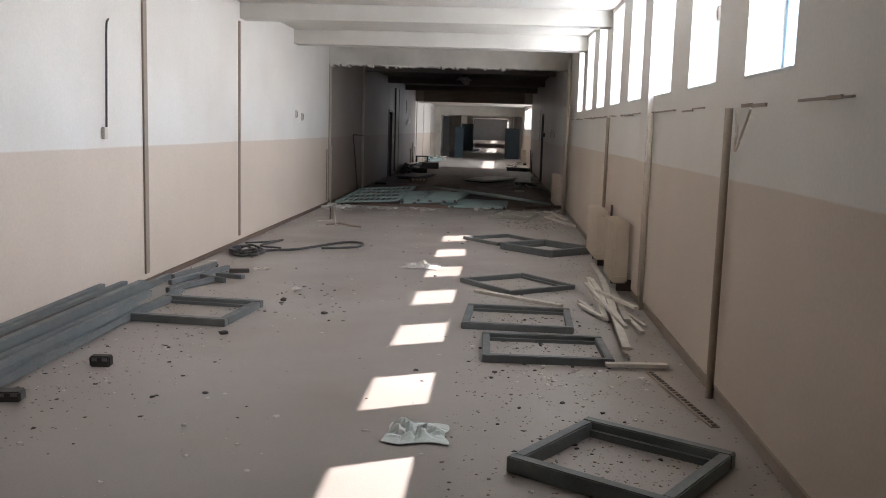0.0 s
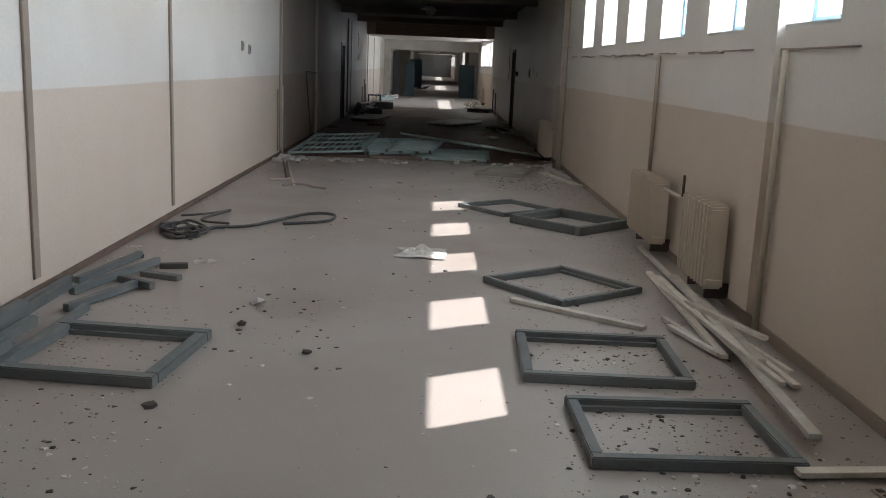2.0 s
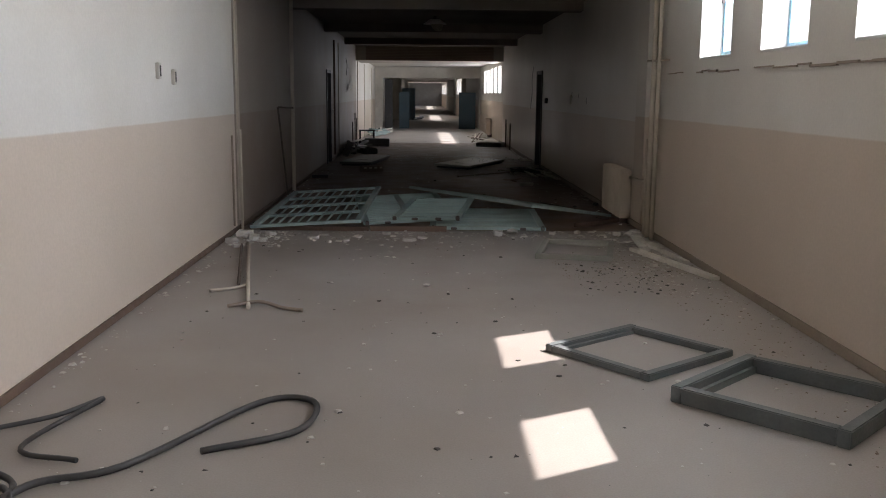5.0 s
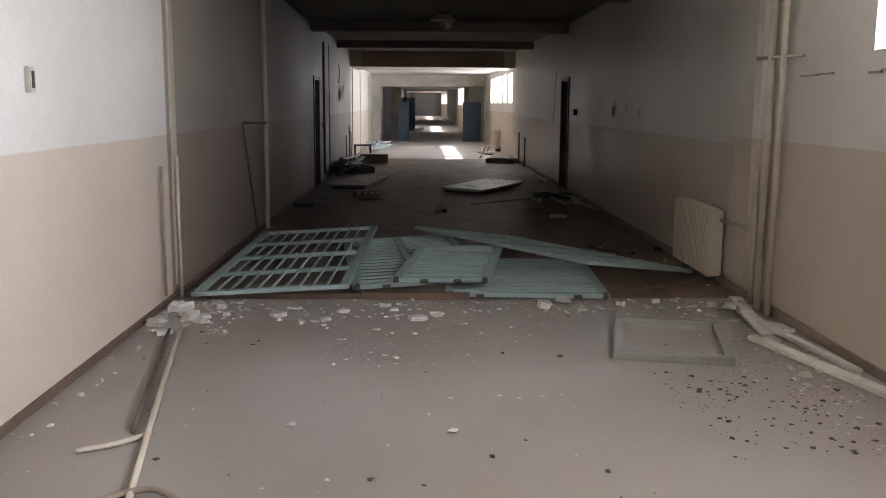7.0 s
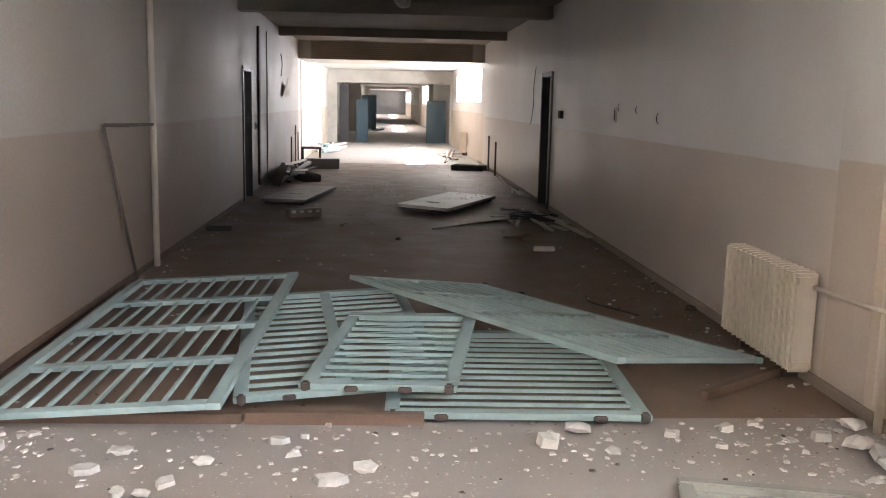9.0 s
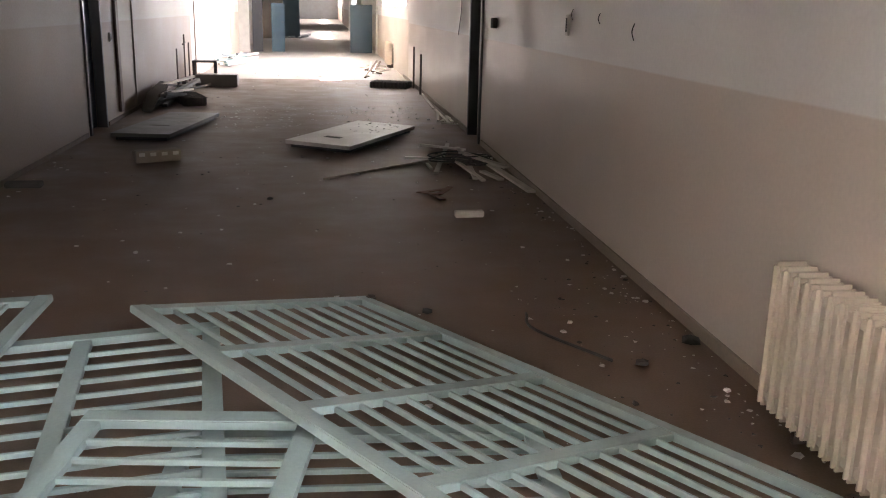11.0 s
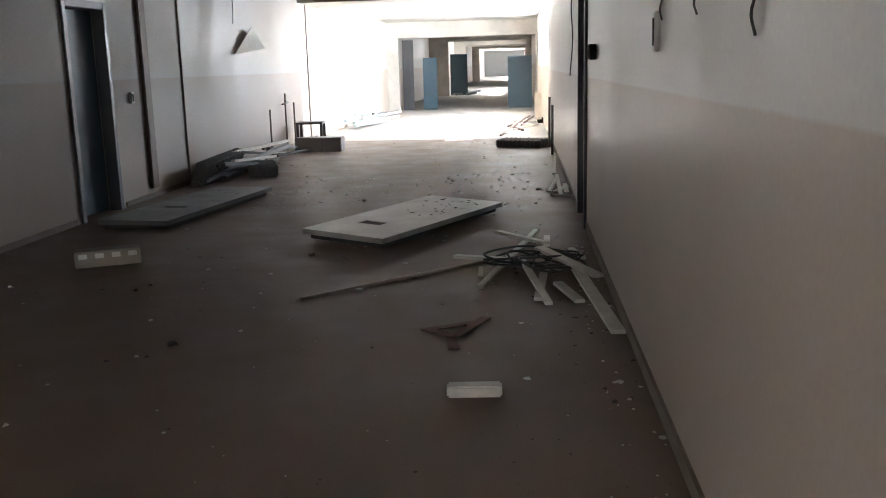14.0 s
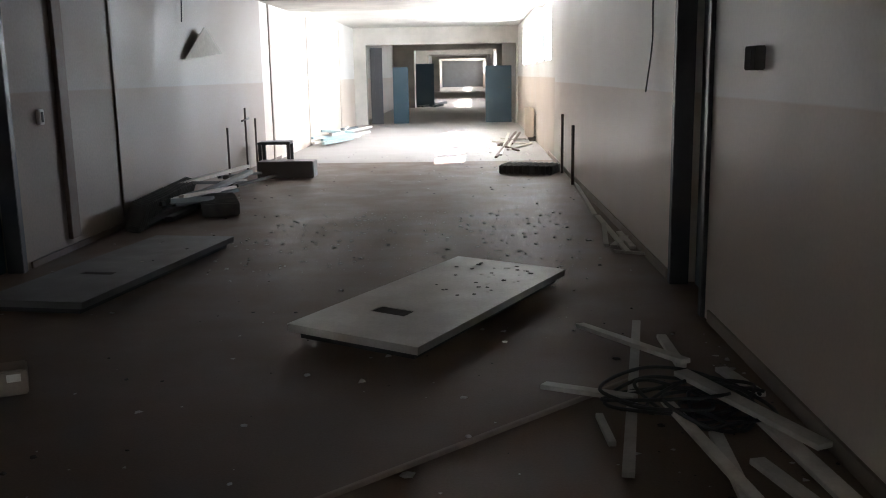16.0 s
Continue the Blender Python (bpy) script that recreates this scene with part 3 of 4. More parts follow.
timber((-1.6, 17.97, 0.025), (-0.35, 17.95, 0.025), 0.05, 0.05, brown_wood, "dark brown wooden threshold beam under the gate", "wooden_beam", "beam")
timber((-0.33, 17.95, 0.03), (0.55, 17.92, 0.03), 0.06, 0.06, brown_wood, "brown wooden beam under the fallen gates", "wooden_beam", "beam")
timber((2.1, 18.28, 0.03), (2.72, 18.75, 0.03), 0.05, 0.05, brown_wood, "brown wooden rail by the radiator", "wooden_beam", "beam")

# ---- doors ----
def door_frame(name, x, y0, y1, h, side, label):
    fr = empty(name, pose(x, 0, 0), label, "door frame", kind="structure")
    s = side
    a, b = sorted((-s * 0.025, s * 0.10))
    for y in (y0, y1 - 0.07):
        part("jamb", new_box(a, b, y, y + 0.07, 0, h, 0.004), dark_wood, fr)
    part("head", new_box(a, b, y0 + 0.07, y1 - 0.07, h - 0.07, h, 0.004), dark_wood, fr)
    return fr


door_frame("door_1", L, DL0, DL1, DH, -1, "dark painted wooden door frame in the stained wall")
door_frame("door_2", R, DR0, DR1, DH, 1, "dark blue-black door frame in the plain wall")


def door_leaf(m, w, h, mat, label, name="door"):
    d = empty(name, m, label, "door")
    part("panel", new_box(0, w, -0.02, 0.02, 0.01, h, 0.004), mat, d)
    for z0, z1 in ((0.12, h * 0.45), (h * 0.52, h - 0.12)):
        part("moulding", boxes((0.1, w - 0.1, -0.026, -0.0202, z0, z0 + 0.03), (0.1, w - 0.1, -0.026, -0.0202, z1 - 0.03, z1), (0.1, 0.13, -0.026, -0.0202, z0 + 0.03, z1 - 0.03), (w - 0.13, w - 0.1, -0.026, -0.0202, z0 + 0.03, z1 - 0.03)), mat, d)
    part("handle", new_box(w - 0.12, w - 0.03, -0.07, -0.02, 1.0, 1.02, 0.005), iron, d)
    return d


door_leaf(pose(L - 0.12, DL1 - 0.08, 0, 0, 0, -95), 0.72, 2.0, door_teal, "dark blue-grey wooden door standing half open")
door_leaf(pose(R + 0.13, DR0 + 0.08, 0, 0, 0, 88), 0.72, 2.0, door_teal, "dark blue wooden door, shut")
door_leaf(pose(-0.78, 49.0, 0), 0.45, 1.64, door_teal, "teal steel door leaf standing open in the portal")
door_leaf(pose(1.92, 49.0, 0), 0.76, 1.64, door_teal, "teal steel door leaf standing open in the portal")
door_leaf(pose(-1.42, 48.9, 0), 0.35, 2.2, dark_wood, "dark panel beside the open door")
door_leaf(pose(-0.95, 63.0, 0), 0.8, 1.9, door_teal, "teal steel door leaf far along the corridor")


# ---- door panels on the floor ----
def floor_panel(corner, along, across, t, mat, label, hole, stains=0):
    a, b = Vector(along), Vector(across)
    y, x = a.normalized(), b.normalized()
    m = Matrix.Translation(corner) @ Matrix((x, y, x.cross(y))).transposed().to_4x4()
    p = empty("door_leaf", m, label, "door leaf")
    w, ln = b.length, a.length
    part("core", new_box(0.004, w - 0.004, 0.004, ln - 0.004, t - 0.044, t - 0.006), mat, p, "pale worn edge")
    # Dark filler added below the leaf, standing in for its shadow gap.
    part("backing", new_box(0.05, w - 0.05, 0.05, ln - 0.05, 0.0, t - 0.044), dark_wood, p, "dark recessed filler for the shadow gap")
    hx, hy, hw, hd = hole
    part("face", boxes((0, w, 0, hy, t - 0.006, t), (0, w, hy + hd, ln, t - 0.006, t), (0, hx, hy, hy + hd, t - 0.006, t), (hx + hw, w, hy, hy + hd, t - 0.006, t)), mat, p)
    part("lock_hole", new_box(hx, hx + hw, hy, hy + hd, t - 0.0058, t - 0.005), dark_bits, p, "torn dark lock hole")
    for k in range(stains):
        u, v, s = random.uniform(0.1, w - 0.1), random.uniform(ln * 0.5, ln - 0.1), random.uniform(0.008, 0.02)
        bm = lump(s, k + 3, 0.2, 1)
        bmesh.ops.translate(bm, vec=(u, v, t), verts=bm.verts[:])
        part("debris", bm, dark_bits if k % 3 else plaster, p)
    return p


floor_panel((0.52, 26.78, 0.03), (0.94, 1.64, 0.02), (0.73, -0.36, -0.02), 0.085, panel_white, "white laminate door leaf lying on the dark floor", (0.25, 0.42, 0.22, 0.12), 34)
floor_panel((-1.55, 27.50, 0.0), (0.36, 2.25, 0.0), (0.70, -0.10, 0.0), 0.085, panel_grey, "grey door leaf lying below the open doorway", (0.22, 0.75, 0.24, 0.08), 5)

# ---- heap of white strips and cable by the east wall ----
G = "strips of the heap"
for x0, y0, z0, x1, y1, z1, w in ((2.10, 26.19, 0.02, 2.47, 25.29, 0.10, 0.055), (1.82, 25.18, 0.03, 2.18, 24.93, 0.06, 0.055), (2.42, 26.24, 0.02, 2.04, 24.26, 0.03, 0.045), (2.50, 25.96, 0.02, 2.48, 25.41, 0.04, 0.05),
                                  (0.95, 24.10, 0.0, 2.23, 25.33, 0.0, 0.018), (2.42, 25.17, 0.09, 2.78, 24.45, 0.05, 0.075), (2.44, 24.66, 0.02, 2.39, 24.00, 0.02, 0.05), (2.52, 24.40, 0.02, 2.63, 23.95, 0.02, 0.06),
                                  (2.66, 24.75, 0.03, 2.78, 23.3, 0.03, 0.075), (2.02, 24.84, 0.02, 2.03, 24.55, 0.02, 0.03), (2.65, 25.36, 0.04, 2.71, 24.99, 0.05, 0.06), (2.30, 24.9, 0.06, 2.45, 23.9, 0.02, 0.045)):
    timber((x0, y0 + .82, z0 + 0.008), (x1, y1 + .82, z1 + 0.008), w, 0.022, stick_white if w > 0.02 else brown_trim, "off-white wooden strip in the heap by the wall", "wooden_strip", "strip", G, 0.002)
G = "strips along the wall"
for x0, y0, x1, y1, w in ((2.83, 32.89, 2.71, 30.1, 0.04), (2.74, 30.14, 2.71, 28.20, 0.045), (2.65, 28.55, 2.80, 28.9, 0.06), (2.62, 28.35, 2.83, 28.15, 0.03), (2.80, 29.2, 2.78, 28.4, 0.05), (2.60, 28.6, 2.72, 29.6, 0.04)):
    timber((x0, y0 + .84, 0.015), (x1, y1 + .84, 0.03), w, 0.02, stick_white, "thin off-white wooden strip along the wall", "wooden_strip", "strip", G, 0.002)


def cable(points, r, label, mat=None):
    return single("cable", sweep(curve_points(points), r, 6), mat or cable_black, label, "cable")


def coil(cx, cy, rx, ry, turns, z, seed):
    rnd = random.Random(seed)
    return [(cx + rx * rnd.uniform(0.3, 1.15) * math.cos(a * 1.15 + rnd.uniform(-0.4, 0.4)), cy + ry * rnd.uniform(0.3, 1.15) * math.sin(a * 1.15 + rnd.uniform(-0.4, 0.4)), z + rnd.uniform(-0.02, 0.05)) for a in range(int(turns * 7))]


cable(coil(2.36, 25.80, 0.34, 0.30, 4, 0.05, 2), 0.008, "tangled black cable on the heap of strips")
cable(coil(2.48, 25.66, 0.26, 0.26, 3, 0.05, 5), 0.008, "tangled black cable on the heap of strips")
cable([(-1.80, 11.10, 0.02), (-1.6, 10.61, 0.02), (-1.45, 10.51, 0.02), (-1.30, 11.00, 0.02), (-0.98, 11.20, 0.02), (-0.55, 11.99, 0.02), (-0.28, 11.99, 0.02), (-0.31, 11.60, 0.02), (-0.7, 11.35, 0.02)], 0.016, "thick black cable snaking over the floor")
cable(coil(-1.48, 10.81, 0.22, 0.3, 3, 0.03, 8), 0.014, "coiled black cable on the floor by the wall")
cable([(-1.75, 11.60, 0.02), (-1.5, 11.80, 0.02), (-1.36, 12.04, 0.02), (-1.5, 11.40, 0.02), (-1.2, 11.25, 0.02)], 0.012, "loose black cable on the floor by the wall")
cable([(L + 0.02, 7.70, 2.40), (L + 0.05, 7.59, 2.33), (L + 0.03, 7.62, 2.0), (L + 0.03, 7.60, 1.5)], 0.009, "loose black cable hanging down the wall")
single("switch_box", new_box(L + 0.001, L + 0.03, 7.56, 7.63, 1.40, 1.50, 0.004), plastic_white, "small plastic box at the end of a hanging cable", "switch")
cable([(L + 0.03, 32.8, 2.5), (L + 0.06, 32.75, 2.3), (L + 0.03, 32.8, 2.05)], 0.008, "dark wire holding the hanging paper")
cable([(R - 0.03, 28.7, 2.2), (R - 0.05, 28.75, 1.9), (R - 0.03, 28.85, 1.6), (R - 0.05, 28.95, 1.25)], 0.006, "thin dark wire hanging down the wall")
cable([(2.03, 20.95, 0.008), (2.02, 20.7, 0.008), (2.29, 20.25, 0.008)], 0.008, "short bent dark wire on the floor")
pipe([(-1.53, 16.88, 0.02), (-1.16, 14.87, 0.02), (-1.0, 14.04, 0.02)], 0.016, pale_pipe, "long pale plastic conduit lying on the floor")
pipe([(-1.60, 16.86, 0.016), (-1.24, 14.89, 0.016)], 0.014, iron, "dark conduit lying beside a pale one")
cable([(-1.42, 14.64, 0.015), (-1.25, 14.74, 0.015), (-1.15, 14.87, 0.015)], 0.013, "short bent grey conduit piece", pale_pipe)
cable([(-1.16, 14.09, 0.02), (-0.95, 14.19, 0.03), (-0.75, 14.04, 0.02), (-0.6, 13.99, 0.015)], 0.014, "bent brown rag-like hose on the floor", brown_trim)

# ---- piles by the west wall in the dark stretch ----
G = "bars of the dark heap"
rnd = random.Random(11)
for k in range(22):
    y = 30.6 + rnd.uniform(0, 2.6)
    x = L + 0.10 + rnd.uniform(0, 0.35)
    ln = rnd.uniform(0.7, 1.7)
    z = 0.03 + 0.011 * k
    timber((x, y, z), (x + rnd.uniform(-0.06, 0.25), y + ln, max(z * 0.6, 0.03)), rnd.uniform(0.04, 0.08), rnd.uniform(0.03, 0.05), (frame_grey, dark_bits, dark_wood, dark_bits, stick_white)[k % 5], "grey and white frame bar on the dark heap", "timber_bar", "timber", G)
timber((-1.66, 30.35, 0.04), (-1.30, 33.5, 0.24), 0.09, 0.05, panel_grey, "long grey board slanting over the dark heap", "wooden_board", "board")
timber((-1.74, 31.6, 0.27), (-1.42, 33.9, 0.27), 0.06, 0.04, stick_white, "pale bar lying on top of the dark heap", "timber_bar", "timber", G)
radiator(pose(L + 0.12, 31.35, 0.002, 0, 20, 4), 26, 0.31, "dusty dark column radiator leaning at the stained wall", lying=True, mat=dark_iron)
radiator(pose(-1.02, 31.75, 0.076, 0, -90, 18), 11, 0.38, "dismounted dark radiator lying beside the heap", lying=True, mat=dark_iron)


def stool(m):
    s = empty("stool", m, "dark square wooden stool standing on a box", "stool")
    part("seat", new_box(-0.24, 0.24, -0.2, 0.2, 0.42, 0.46, 0.006), dark_wood, s)
    for x in (-0.21, 0.21):
        for y in (-0.17, 0.17):
            part("leg", new_box(x - 0.025, x + 0.025, y - 0.025, y + 0.025, 0, 0.42, 0.004), dark_wood, s)
    return s


stool(pose(-1.44, 35.75, 0.0, 0, 0, 3))
single("low_box", new_box(-1.52, -0.72, 34.8, 35.15, 0.0, 0.24, 0.012), panel_grey, "low grey box lying before the stool", "box")
paper = bmesh.new()
tri = [(32.75, 1.62), (34.25, 1.72), (33.45, 2.03)]
front = [paper.verts.new((L + 0.05 + 0.03 * k, y, z)) for k, (y, z) in enumerate(tri)]
back = [paper.verts.new((L + 0.044 + 0.03 * k, y, z)) for k, (y, z) in enumerate(tri)]
paper.faces.new(front)
paper.faces.new(back[::-1])
for k in range(3):
    paper.faces.new((front[k], back[k], back[(k + 1) % 3], front[(k + 1) % 3]))
single("torn_paper", paper, plaster, "torn paper corner hanging off the stained wall", "paper")

# ---- blocks, boxes and rubble ----
def block(m, w, d, h, mat, label, name="block", bands=0):
    b = empty(name, m, label, "block")
    part("body", new_box(-w / 2, w / 2, -d / 2, d / 2, 0, h, 0.008), mat, b)
    for k in range(bands):
        u = -w / 2 + (k + 0.5) * w / bands
        part("cell", new_box(u - w / bands * 0.26, u + w / bands * 0.26, -d / 2 - 0.002, -d / 2 + 0.01, h * 0.55, h * 0.85), stick_white if bands > 2 else panel_grey, b, "pale hollow cell")
    return b


block(pose(2.09, 23.32, 0, 0, 0, 3), 0.235, 0.075, 0.05, stick_white, "short pale wooden block on the floor")
block(pose(-0.76, 26.0, 0, 0, 0, 26), 0.46, 0.16, 0.12, brown_trim, "hollow pale building block on the dark floor", "hollow_block", 4)
block(pose(-1.02, 5.62, 0, 0, 0, 5), 0.13, 0.07, 0.07, dark_bits, "small dark open box on the floor", "small_box", 2)
block(pose(-1.2, 4.85, 0, 0, 0, 10), 0.14, 0.10, 0.06, dark_bits, "small dark box on the floor", "small_box", 2)
shard = bmesh.new()
for a, b, c in (((1.78, 24.27), (1.95, 24.13), 0.012), ((1.95, 24.13), (2.10, 24.46), 0.016), ((1.93, 24.14), (1.96, 23.93), 0.008), ((1.80, 24.28), (2.05, 24.40), 0.006)):
    piece = bar((*a, c), (*b, c + 0.004), 0.055, 0.006)
    me = bpy.data.meshes.new("piece")
    piece.to_mesh(me)
    piece.free()
    shard.from_mesh(me)
    bpy.data.meshes.remove(me)
single("bark_scrap", shard, red_brick, "splintered rust-brown scrap on the dark floor", "scrap")
block(pose(-1.65, 24.6, 0, 0, 0, 2), 0.30, 0.12, 0.05, dark_bits, "dark wooden block by the wall")


def rubble(name, size, x, y, mat, label, seed, flat=0.6):
    bm = lump(size, seed, flat, 1)
    bmesh.ops.translate(bm, vec=(x, y, 0), verts=bm.verts[:])
    return single(name, bm, mat, label, "rubble", "rubble pieces")


seed = 0
for size, x, y in ((0.055, -0.39, 8.46), (0.05, -1.06, 9.59), (0.045, -0.97, 9.64), (0.06, -1.68, 17.56), (0.09, -1.6, 17.38), (0.06, -1.72, 17.06), (0.05, -0.82, 17.55), (0.04, -0.62, 17.11), (0.055, -0.44, 17.43),
                   (0.065, 0.27, 17.35), (0.07, 1.30, 17.81), (0.08, 2.60, 17.58), (0.07, 2.72, 17.86), (0.06, 2.64, 16.91), (0.06, 2.7, 16.35), (0.05, 2.66, 17.26), (0.03, 1.27, 25.15), (0.02, 0.72, 26.25), (0.025, 0.36, 29.5), (0.03, 2.5, 29.7), (0.03, -0.5, 15.0), (0.03, 0.3, 14.9), (0.02, 0.0, 16.2)):
    seed += 1
    rubble("plaster_lump", size, x, y, plaster, "broken lump of pale plaster on the floor", seed, 0.4)
for size, x, y in ((0.035, -0.53, 6.62), (0.03, -0.39, 7.96), (0.03, 0.07, 7.47), (0.04, -1.55, 9.70), (0.035, 2.42, 20.2), (0.05, 2.76, 20.45), (0.03, 1.5, 21.0), (0.03, 0.5, 24.0)):
    seed += 1
    rubble("dark_lump", size, x, y, dark_bits, "small dark clod on the floor", seed, 0.6)


def crumpled(x, y, size, mat, label):
    bm = bmesh.new()
    bmesh.ops.create_grid(bm, x_segments=18, y_segments=18, size=size)
    for v in bm.verts:
        q = v.co * (3.2 / size * 0.35)
        v.co.z = 0.012 + size * 0.85 * abs(noise.noise(q * 1.6 + Vector((x, y, 0)))) * max(0, 1.1 - (v.co.length / size) ** 2)
        v.co.x *= 1 + 0.35 * noise.noise(q + Vector((5, y, 1)))
        v.co.y *= 1 + 0.35 * noise.noise(q + Vector((9, x, 2)))
        v.co += Vector((x, y, 0))
    bmesh.ops.solidify(bm, geom=bm.faces[:], thickness=0.003)
    return single("plastic_bag", bm, mat, label, "plastic bag")


crumpled(1.10, 4.60, 0.155, bag_plastic, "crumpled pale green plastic bag in the sunlight")
crumpled(0.66, 10.26, 0.20, plaster, "crumpled pale plastic sheet beside the sun patch")


def scatter(name, areas, size0, size1, mat, label, seed):
    """Small broken chips strewn over areas (x0, x1, y0, y1, count)."""
    rnd = random.Random(seed)
    verts, faces = [], []
    for x0, x1, y0, y1, n in areas:
        for _ in range(n):
            cx, cy, s, a = rnd.uniform(x0, x1), rnd.uniform(y0, y1), size0 + (size1 - size0) * rnd.random() ** 3, rnd.uniform(0, 6.28)
            k = rnd.choice((3, 4, 5))
            ring = [(cx + s * rnd.uniform(0.5, 1.2) * math.cos(a + 6.283 * i / k), cy + s * rnd.uniform(0.5, 1.2) * math.sin(a + 6.283 * i / k)) for i in range(k)]
            h, b = s * rnd.uniform(0.15, 0.6), len(verts)
            verts += [(u, v, 0.0005) for u, v in ring] + [(cx + (u - cx) * 0.75, cy + (v - cy) * 0.75, h * rnd.uniform(0.6, 1)) for u, v in ring]
            faces += [tuple(b + k + i for i in range(k))] + [(b + i, b + (i + 1) % k, b + k + (i + 1) % k, b + k + i) for i in range(k)]
    me = bpy.data.meshes.new(name)
    me.from_pydata(verts, [], faces)
    me.materials.append(mat)
    return tagged(new(name, me), label, "debris", kind="stuff")


scatter("plaster_chips", ((-1.8, 2.8, 3, 17.8, 500), (-1.8, 2.8, 17.2, 17.9, 260), (-1.82, -1.2, 16.8, 17.9, 200), (2.1, 2.82, 14.5, 18.0, 320), (-0.6, 0.9, 16.0, 17.5, 60), (1.6, 2.5, 5.6, 6.4, 120), (-1.3, -0.4, 5.0, 6.4, 90), (2.0, 2.8, 19.5, 21.5, 50), (-1.7, 2.8, 18, 39, 420), (-0.5, 2.4, 28.5, 31.5, 520), (1.6, 2.8, 35, 40, 200), (1.4, 2.8, 39.7, 46, 300)), 0.005, 0.026, plaster, "strewn chips of pale plaster", 3)
scatter("dark_chips", ((-1.6, 2.7, 3, 17.8, 420), (-1.4, -0.3, 4.6, 6.8, 110), (-0.7, 0.4, 7.2, 9, 90), (1.6, 2.5, 14.6, 15.9, 200), (2.2, 2.82, 19, 27, 200), (-1.7, 2.7, 18, 39, 380), (1.5, 2.3, 4.2, 6.4, 110), (1.3, 2.2, 6.3, 8.0, 130)), 0.004, 0.022, dark_bits, "strewn dark grit and splinters", 4)

brown_dirt = material("dry_brown_dirt", (0.25, 0.195, 0.15), 0.95, spots=0.5, scale=6, fine=80, dirt_amount=0.0)
scatter("floor_dirt", ((1.25, 2.83, 3.0, 9.0, 2600), (2.2, 2.83, 9.0, 17.0, 900), (1.45, 2.2, 6.2, 7.9, 500), (-1.83, -0.7, 3.0, 8.4, 1300), (-1.4, -0.5, 6.9, 7.7, 350), (1.75, 2.5, 3.9, 4.6, 350), (1.5, 2.6, 15.2, 16.4, 500), (-1.8, 2.8, 17.3, 18.2, 500), (1.3, 2.1, 8.9, 9.6, 220)), 0.002, 0.012, brown_dirt, "dry brown dirt and crumbs strewn along the walls", 14)
scatter("plaster_dust", ((-0.5, 0.75, 16.0, 17.3, 1300), (-1.8, 2.8, 16.9, 17.95, 900), (2.0, 2.82, 14.5, 17.5, 500)), 0.002, 0.007, plaster, "fine pale plaster dust strewn before the gates", 15)
scatter("plaster_rubble", ((-1.82, 2.8, 17.5, 17.95, 55), (-1.82, -1.3, 17.1, 17.95, 32), (2.3, 2.8, 15.6, 17.9, 45), (-0.9, 0.6, 17.2, 17.8, 14)), 0.015, 0.055, plaster, "broken plaster rubble along the fallen gates", 9)
scatter("paint_flakes", ((L + 0.03, L + 0.2, 9.5, 17.8, 120), (R - 0.2, R - 0.03, 18.5, 27, 110), (L + 0.03, L + 0.25, 18.5, 26, 80)), 0.006, 0.03, plaster, "paint flakes fallen along the walls", 10)

slab_rnd = random.Random(44)


def slab(x, y, size, h, turn, tilt=0.0):
    """A flat broken plaster plate with an uneven outline."""
    bm = bmesh.new()
    n = slab_rnd.choice((5, 6, 7))
    ring = [(size * slab_rnd.uniform(0.6, 1.1) * math.cos(6.283 * i / n), 0.65 * size * slab_rnd.uniform(0.6, 1.1) * math.sin(6.283 * i / n)) for i in range(n)]
    low = [bm.verts.new((u, v, 0)) for u, v in ring]
    top = [bm.verts.new((u * 0.93, v * 0.93, h * slab_rnd.uniform(0.7, 1.2))) for u, v in ring]
    bm.faces.new(low[::-1])
    bm.faces.new(top)
    for i in range(n):
        bm.faces.new((low[i], low[(i + 1) % n], top[(i + 1) % n], top[i]))
    bmesh.ops.transform(bm, matrix=pose(x, y, math.sin(radians(abs(tilt))) * size * 0.6, tilt, 0, turn), verts=bm.verts[:])
    return single("plaster_slab", bm, plaster, "flat broken plate of pale plaster on the floor", "rubble", "plaster slabs")


for x, y, size, h, turn, tilt in ((-0.92, 17.35, 0.075, 0.03, 10, 0), (-0.55, 17.22, 0.07, 0.025, 60, 0), (-0.72, 17.12, 0.05, 0.02, 100, 0), (0.13, 17.22, 0.085, 0.03, 5, 0), (1.12, 17.62, 0.085, 0.05, 20, 12), (-0.15, 17.68, 0.06, 0.03, 0, 0),
                                  (-1.70, 17.55, 0.11, 0.06, 40, 0), (-1.55, 17.25, 0.10, 0.05, 80, 10), (-1.42, 17.62, 0.09, 0.04, 10, 0), (-1.74, 17.05, 0.09, 0.05, 0, 0), (-1.62, 16.8, 0.07, 0.03, 30, 0),
                                  (2.62, 17.4, 0.15, 0.04, 70, 14), (2.70, 16.9, 0.17, 0.03, 95, 6), (2.52, 16.55, 0.12, 0.03, 80, 0), (2.48, 17.7, 0.08, 0.04, 15, 0), (2.68, 16.2, 0.12, 0.03, 85, 0), (1.75, 17.75, 0.05, 0.03, 0, 0), (2.05, 17.82, 0.05, 0.03, 30, 0), (1.95, 17.6, 0.04, 0.02, 0, 0)):
    slab(x, y, size, h, turn, tilt)

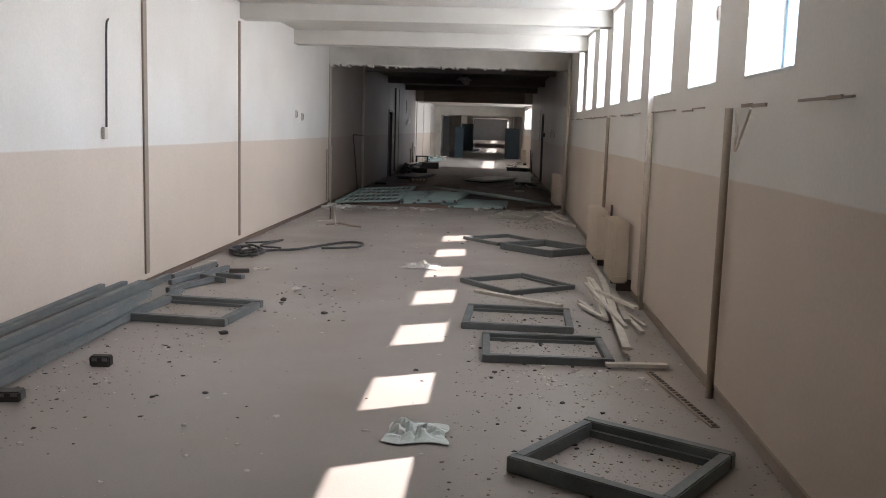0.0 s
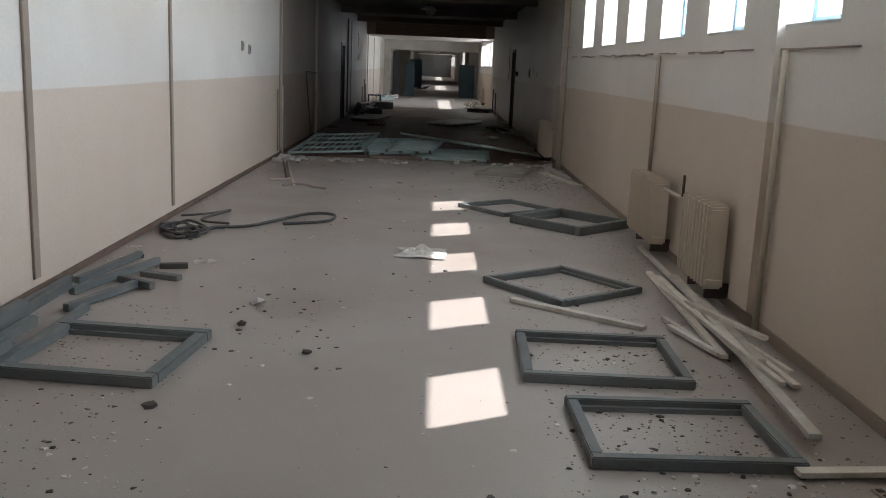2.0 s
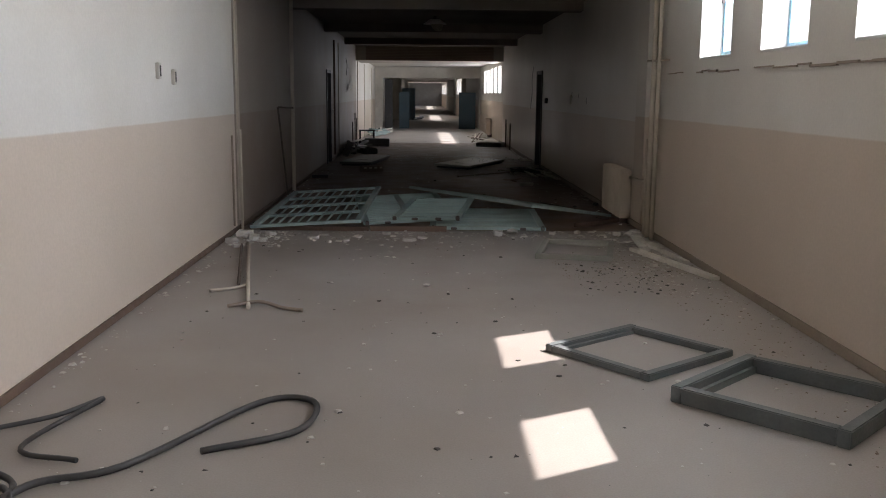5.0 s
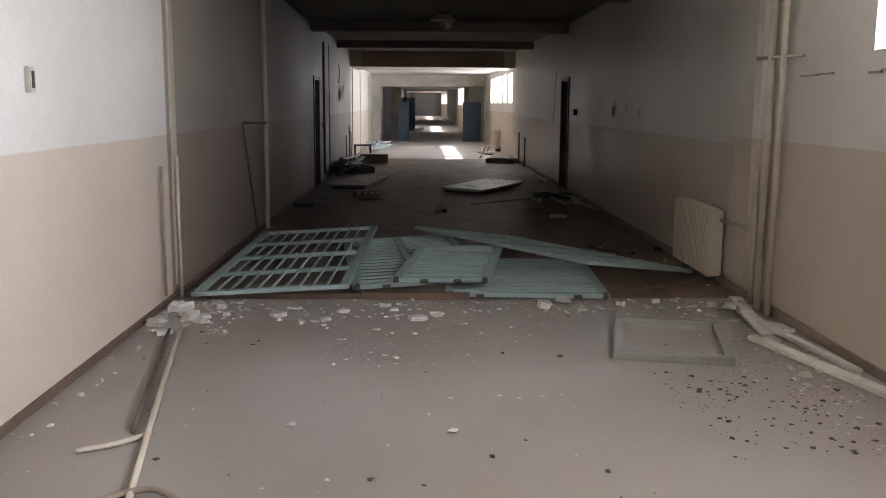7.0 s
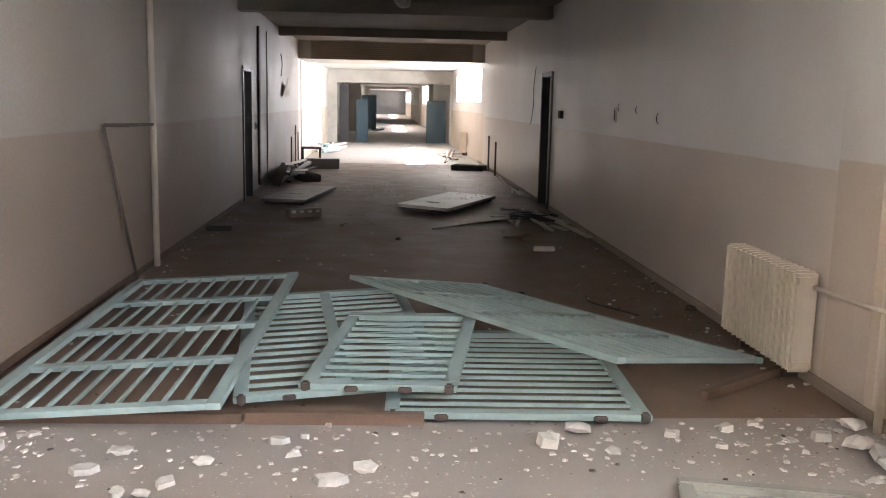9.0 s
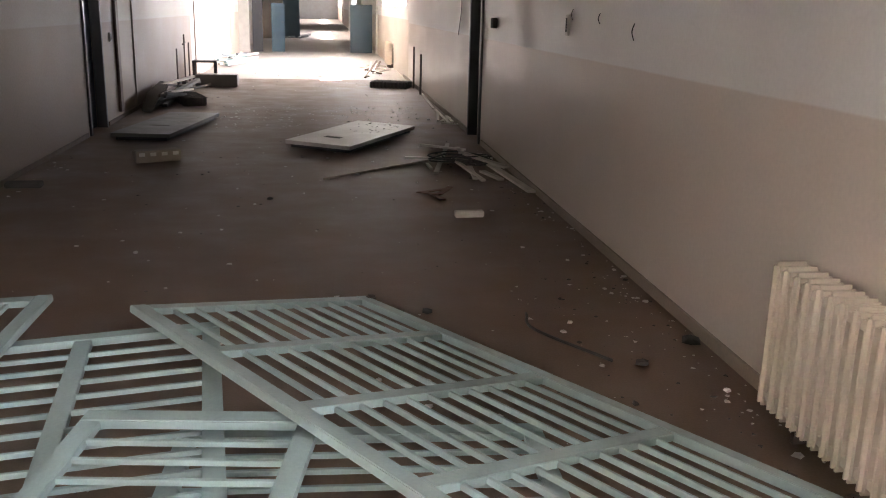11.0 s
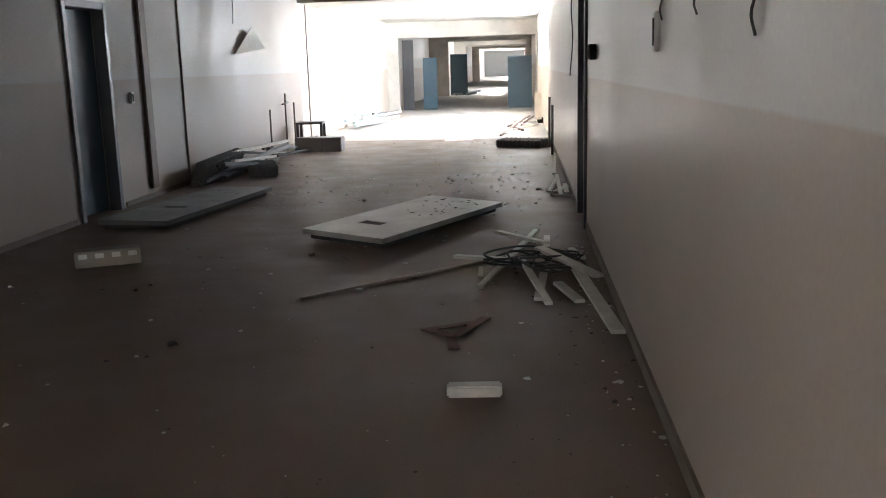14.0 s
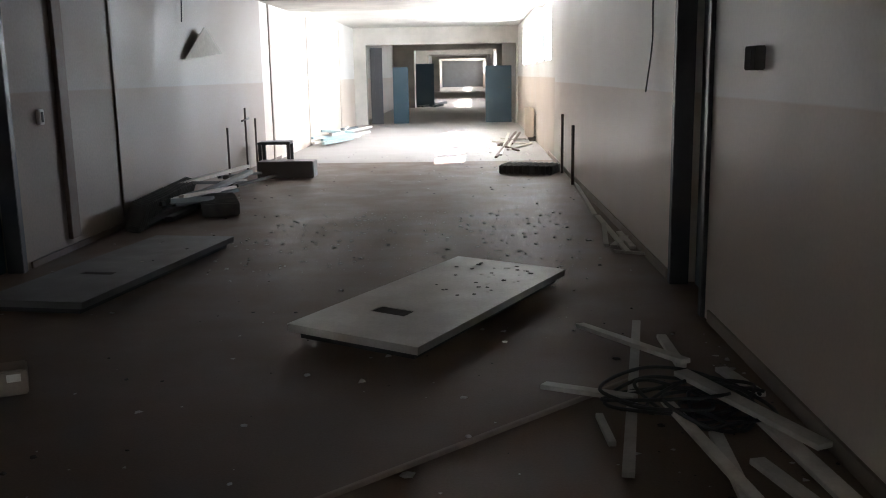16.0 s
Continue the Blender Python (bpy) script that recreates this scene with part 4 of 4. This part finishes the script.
# heaps in the bright stretch
rnd = random.Random(21)
for k in range(14):
    timber((L + 0.1 + rnd.uniform(0, 0.5), 40.0 + rnd.uniform(0, 3), 0.03 + 0.02 * k), (L + 0.2 + rnd.uniform(0, 0.7), 41 + rnd.uniform(0, 4), 0.03 + 0.015 * k), 0.06, 0.05, (gate_teal, stick_white, frame_grey)[k % 3], "pale bar on the heap in the bright stretch", "timber_bar", "timber", "bars of the bright heap")
for k in range(9):
    timber((1.9 + rnd.uniform(0, 0.6), 37 + rnd.uniform(0, 5), 0.02), (2.2 + rnd.uniform(0, 0.5), 38 + rnd.uniform(0, 6), 0.03), 0.05, 0.03, (stick_white, brown_wood)[k % 2], "loose strip on the floor of the bright stretch", "wooden_strip", "strip", "strips of the bright stretch")
for k in range(6):
    timber((-0.9 + rnd.uniform(0, 0.9), 62 + rnd.uniform(0, 2), 0.03), (-0.5 + rnd.uniform(0, 0.9), 63 + rnd.uniform(0, 3), 0.1), 0.1, 0.1, frame_grey, "grey bar on a far heap", "timber_bar", "timber", "bars of the far heap")
radiator(pose(R - 0.12, 41.5, 0.09), 10, 0.6, "cream column radiator in the bright stretch")

# ---- small fixtures ----
def fixture(name, x, y, z, w, h, mat, label, category, proud=0.03):
    a, b = sorted((x, x + (proud if x < 0 else -proud)))
    f = empty(name, pose(0, 0, 0), label, category)
    part("plate", new_box(a, b, y - w / 2, y + w / 2, z - h / 2, z + h / 2, 0.005), mat, f)
    s = 1 if x < 0 else -1
    a, b = sorted((x + s * proud, x + s * (proud + 0.004)))
    part("toggle", new_box(a, b, y - w / 5, y + w / 5, z - h / 3, z + h / 3), dark_bits, f, "dark toggle")
    return f


fixture("light_switch", L, 14.95, 1.73, 0.07, 0.13, plastic_white, "broken pale light switch on the wall", "switch")
fixture("light_switch", L, 15.4, 1.69, 0.07, 0.13, plastic_white, "broken pale light switch on the wall", "switch")
fixture("light_switch", L, 29.15, 1.13, 0.08, 0.12, plastic_white, "pale socket on the stained wall", "switch")
fixture("socket_box", R, 26.45, 1.45, 0.16, 0.11, dark_bits, "dark ripped-out socket box on the wall", "socket", 0.05)
fixture("socket_box", R, 23.42, 1.49, 0.07, 0.16, plastic_white, "loose pale socket on the wall", "socket", 0.02)
for y, z, h in ((23.3, 1.57, 0.08), (21.88, 1.48, 0.10), (22.6, 1.55, 0.07)):
    cable([(R - 0.006, y, z + h / 2), (R - 0.012, y + 0.02, z), (R - 0.008, y - 0.01, z - h / 2)], 0.004, "short dark wire end sticking out of the wall")
lamp = empty("ceiling_lamp", pose(0.5, 25.6, 3.05), "broken round ceiling lamp under the dark ceiling", "lamp")
part("stem", sweep([(0, 0, 0), (0, 0, -0.06)], 0.03), iron, lamp)
dish = bmesh.new()
bmesh.ops.create_cone(dish, cap_ends=True, segments=24, radius1=0.23, radius2=0.10, depth=0.09)
bmesh.ops.transform(dish, matrix=pose(0, 0, -0.105), verts=dish.verts[:])
part("reflector", dish, window_paint, lamp, "dusty pale enamel dish")
bowl = lump(0.11, 4, 0.9, 2)
bmesh.ops.transform(bowl, matrix=pose(0.03, 0, -0.27, 14, 8, 0), verts=bowl.verts[:])
part("globe", bowl, plastic_white, lamp, "cracked glass globe")
